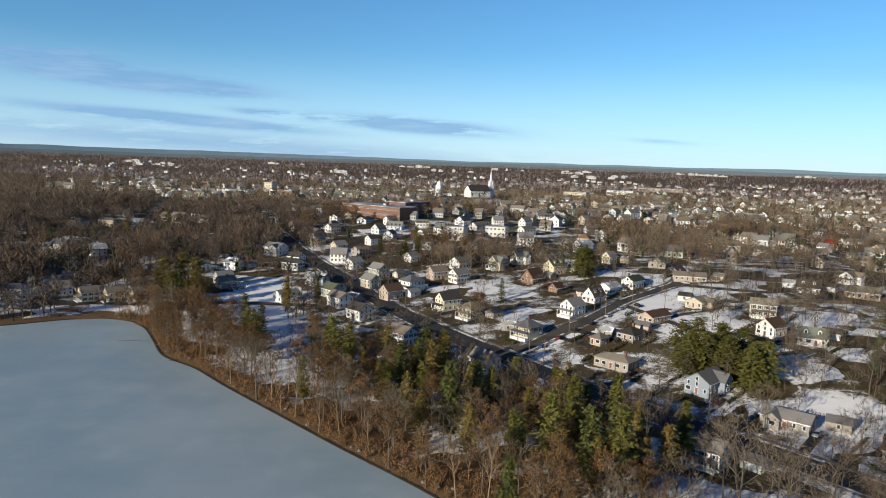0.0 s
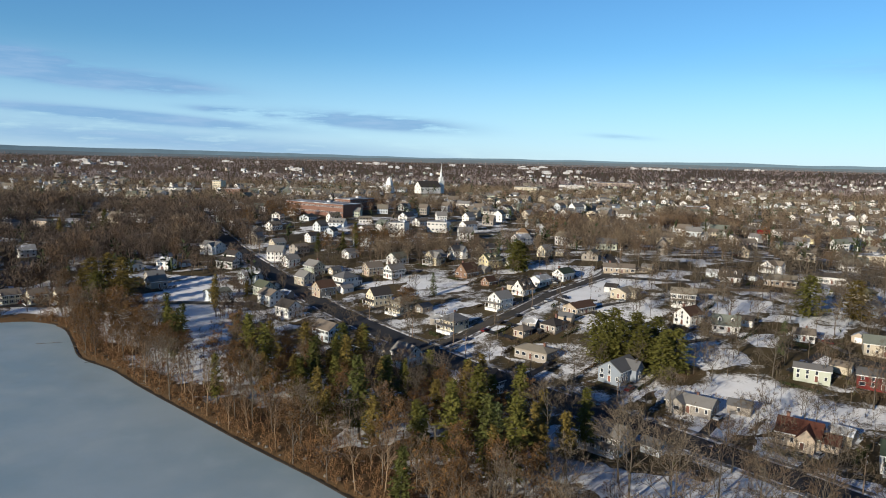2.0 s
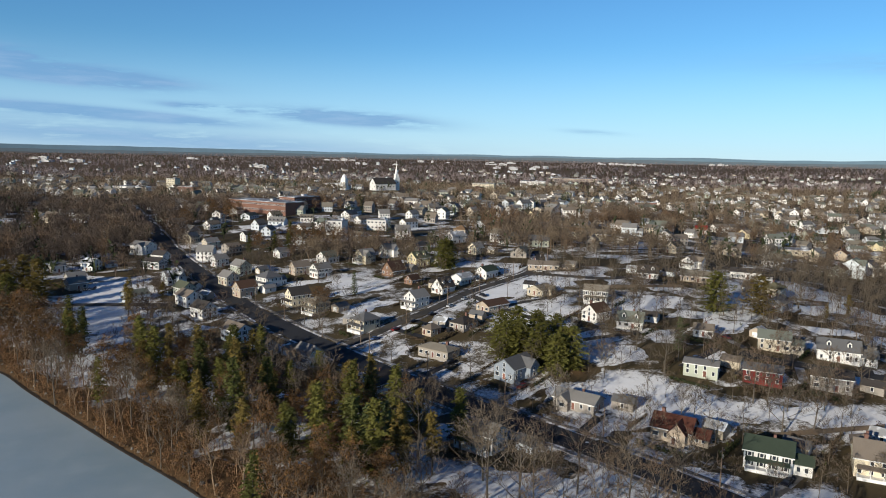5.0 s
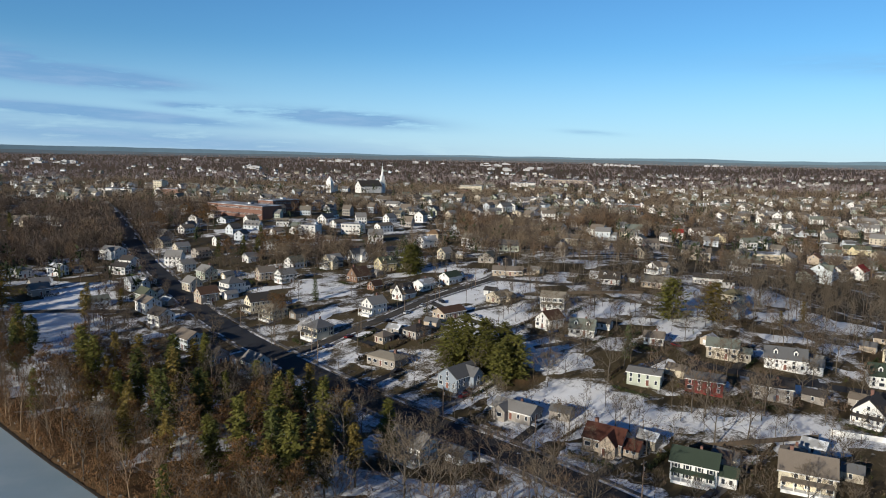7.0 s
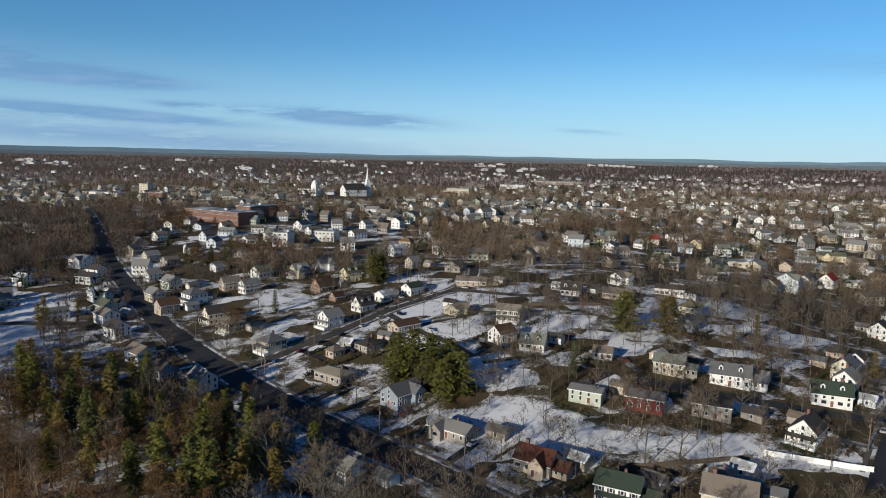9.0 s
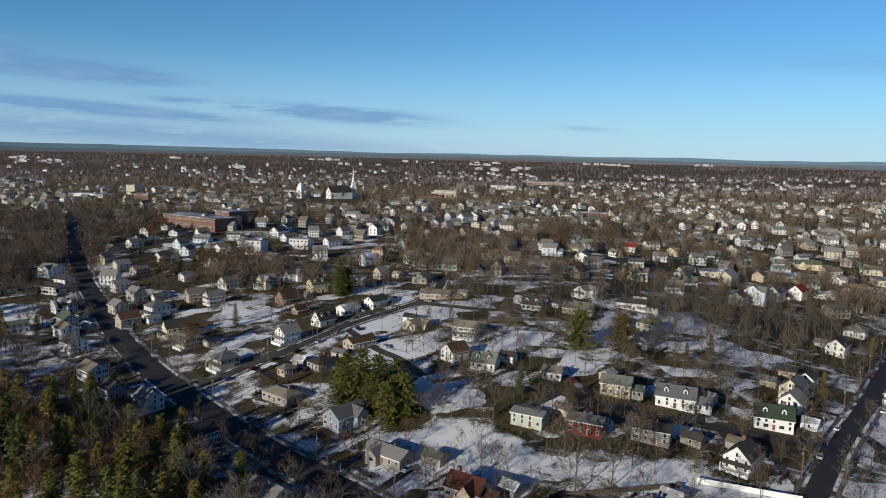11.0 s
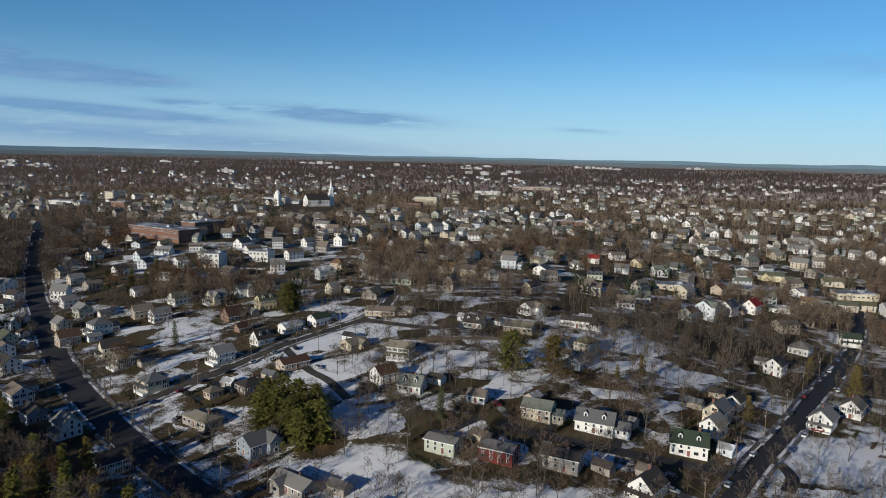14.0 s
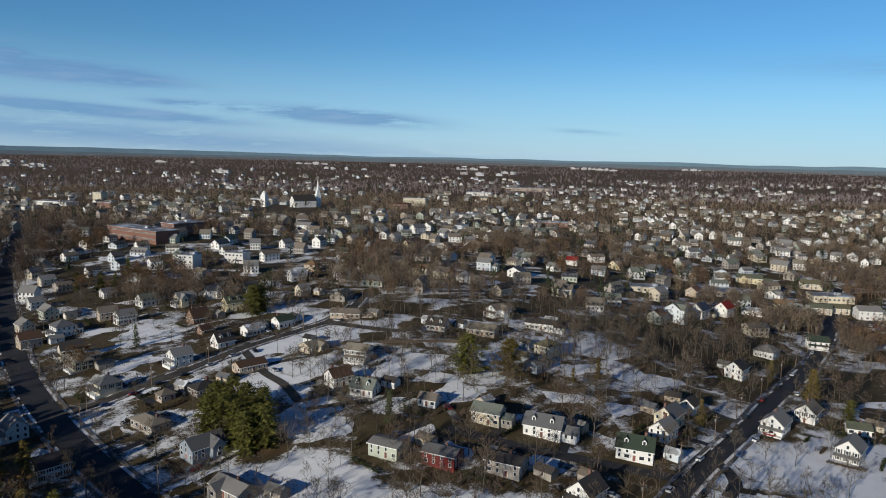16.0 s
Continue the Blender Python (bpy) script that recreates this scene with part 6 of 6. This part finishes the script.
HEDGE_GREEN = material("clipped_evergreen", (0.040, 0.046, 0.020), 0.9, 0.4, 2.0, 0.4, 0.0, gloss=0.02)
HEDGE_BROWN = material("bare_privet", (0.088, 0.066, 0.044), 0.95, 0.4, 2.0, 0.4, 0.0, gloss=0.02)


def hedge(x, y, yaw, length, high, leafy, rnd):
    """A row of twiggy or evergreen clumps along a garden's edge."""
    s = Shape()
    c, sn = math.cos(radians(yaw)), math.sin(radians(yaw))
    base = ground_z(x, y)
    for k in range(int(length * 34)):
        u = rnd.uniform(0, length)
        top = high * (0.85 + 0.3 * noise.noise(Vector((u * 0.8, x, y))))
        z = ground_z(x + c * u, y + sn * u) - base
        p = Vector((u, rnd.gauss(0, 0.28), z + rnd.uniform(0.02, top)))
        q, t = (Vector((rnd.gauss(0, 1), rnd.gauss(0, 0.7), rnd.gauss(0, 1))) * 0.24 for _ in range(2))
        s.face([p - q, p + q, p + t])
    ob = new("hedge", s.mesh("hedge", HEDGE_GREEN if leafy else HEDGE_BROWN))
    ob.matrix_basis = pose(x, y, base, 0, 0, yaw)
    tagged(ob, "dark evergreen hedge along a snowy garden" if leafy else "bare brown hedge along a snowy garden", "hedge", "garden hedges")


hedge_rnd = random.Random(77)
for hx_, hy_, hs in HOUSES[:119]:
    if hy_ > 440:
        continue
    for side in (0, 1, 2):
        if hedge_rnd.random() < 0.4:
            continue
        yaw = 48 + (90 if side == 1 else 0) + hedge_rnd.uniform(-4, 4)
        off = hs * 0.5 + hedge_rnd.uniform(3.5, 7.0)
        sgn = -1 if side == 2 else 1
        nx, ny = -math.sin(radians(yaw)) * sgn, math.cos(radians(yaw)) * sgn
        run = hedge_rnd.uniform(7, 15)
        px, py = hx_ + nx * off - math.cos(radians(yaw)) * run / 2, hy_ + ny * off - math.sin(radians(yaw)) * run / 2
        ends = [(px + math.cos(radians(yaw)) * run * f, py + math.sin(radians(yaw)) * run * f) for f in (0, 0.33, 0.66, 1)]
        if all(road_gap(a, b) > 1.5 and float(shore_distance(a, b)) > 4 and all(math.hypot(a - c, b - d) > e * 0.6 + 0.5 for c, d, e in HOUSES[:240]) for a, b in ends):
            hedge(px, py, yaw, run, hedge_rnd.uniform(0.9, 2.2), hedge_rnd.random() < 0.45, hedge_rnd)

# car park, drives and lawns
def drive(x0, y0, x1, y1, half, mat, label):
    line = smooth_line([Vector((x0, y0)), Vector(((x0 + x1) / 2, (y0 + y1) / 2)), Vector((x1, y1))], 2.0)
    tagged(new("driveway", strip(line, -half, half, 0.06).mesh("driveway", mat)), label, "driveway", kind="structure")


drive(300 * K, 352 * K, 362 * K, 362 * K, 15, ASPHALT, "dark wet asphalt car park")
for x, y, s in HOUSES[:118]:
    if y > 450:
        continue
    best = None
    for r in ROAD_XY:
        d = np.hypot(r[:, 0] - x, r[:, 1] - y)
        k = int(np.argmin(d))
        if best is None or d[k] < best[0]:
            best = (d[k], r[k])
    if best[0] < 34:
        px, py, h = best[1]
        ux, uy = (px - x) / best[0], (py - y) / best[0]
        ox, oy = -uy * (s * 0.5 + 1.8), ux * (s * 0.5 + 1.8)
        drive(x + ox, y + oy, px + ox - ux * h, py + oy - uy * h, 1.6, random.choice([ASPHALT, LANE, WALKWAY]), "narrow asphalt drive between snowy lawns")
        if random.random() < 0.62:
            f = random.uniform(0.1, 0.4)
            car(x + ox + (px - ux * h - x) * f, y + oy + (py - uy * h - y) * f, math.degrees(math.atan2(uy, ux)), random.choice(["white", "black", "silver", "silver", "blue", "black", "red"]), "drive between snowy lawns")


loop = smooth_line([Vector((239.9, 238.9)), Vector((241.5, 230.6)), Vector((240.0, 221.5)), Vector((234.2, 213.5))], 1.5)
tagged(new("driveway", strip(loop, -2.2, 2.2, 0.09).mesh("driveway", ASPHALT)), "dark curved drive beside the snowy field", "driveway", kind="structure")


def fence(x0, y0, x1, y1, high, mat, label):
    x0, y0, x1, y1 = x0 * K, y0 * K, x1 * K, y1 * K
    length = math.hypot(x1 - x0, y1 - y0)
    n = max(1, int(length / 2.4))
    ob = new("fence")
    ob.matrix_basis = pose(x0, y0, ground_z(x0, y0), 0, 0, math.degrees(math.atan2(y1 - y0, x1 - x0)))
    tagged(ob, label, "fence")
    panel = Shape()
    for k in range(17):
        panel.v += [(k * 0.147, -0.03 if k % 2 else 0.02, 0.08), (k * 0.147, -0.03 if k % 2 else 0.02, high)]
        if k:
            panel.f.append((2 * k - 2, 2 * k, 2 * k + 1, 2 * k - 1))
            panel.m.append(0)
    pm = panel.mesh("panel", mat)
    post = Shape()
    post.box(-0.07, 0.07, -0.07, 0.07, -0.8, high + 0.1)
    pp = post.mesh("post", mat)
    for i in range(n + 1):
        u = i * 2.4
        z = ground_z(x0 + (x1 - x0) * u / length, y0 + (y1 - y0) * u / length) - ground_z(x0, y0)
        child("post", pp, ob, pose(u, 0, z))
        if i < n:
            child("panel", pm, ob, pose(u + 0.05, 0, z))


PAINTED = material("white_fence_paint", (0.76, 0.74, 0.70), 0.6, 0.08, 2.0, 0.5, 0.1)
RAW_WOOD = material("weathered_fence_wood", (0.10, 0.078, 0.058), 0.9, 0.25, 3.0, 0.5, 0.2)
fence(131, 154, 152, 146, 1.8, PAINTED, "white board fence on a brown lawn")
fence(96, 147, 128, 152, 1.6, RAW_WOOD, "weathered brown board fence under bare trees")
fence(86, 262, 118, 262, 1.5, RAW_WOOD, "brown board fence along the lane")
fence(176, 178, 186, 190, 1.2, RAW_WOOD, "brown board fence beside the street")
stick = Shape()
stick.limb((0, 0, 0), (13, 1.6, 0.25), 0.10, 0.03, 5)
stick.limb((6, 0.8, 0.1), (9.5, 2.2, 0.5), 0.04, 0.01, 4)
branch = new("fallen_branch", stick.mesh("fallen_branch", BARK))
branch.matrix_basis = pose(-133.5 * K, 209.5 * K, ICE_Z + 0.08, 0, 0, 10)
tagged(branch, "bare fallen branch lying on the ice", "branch")
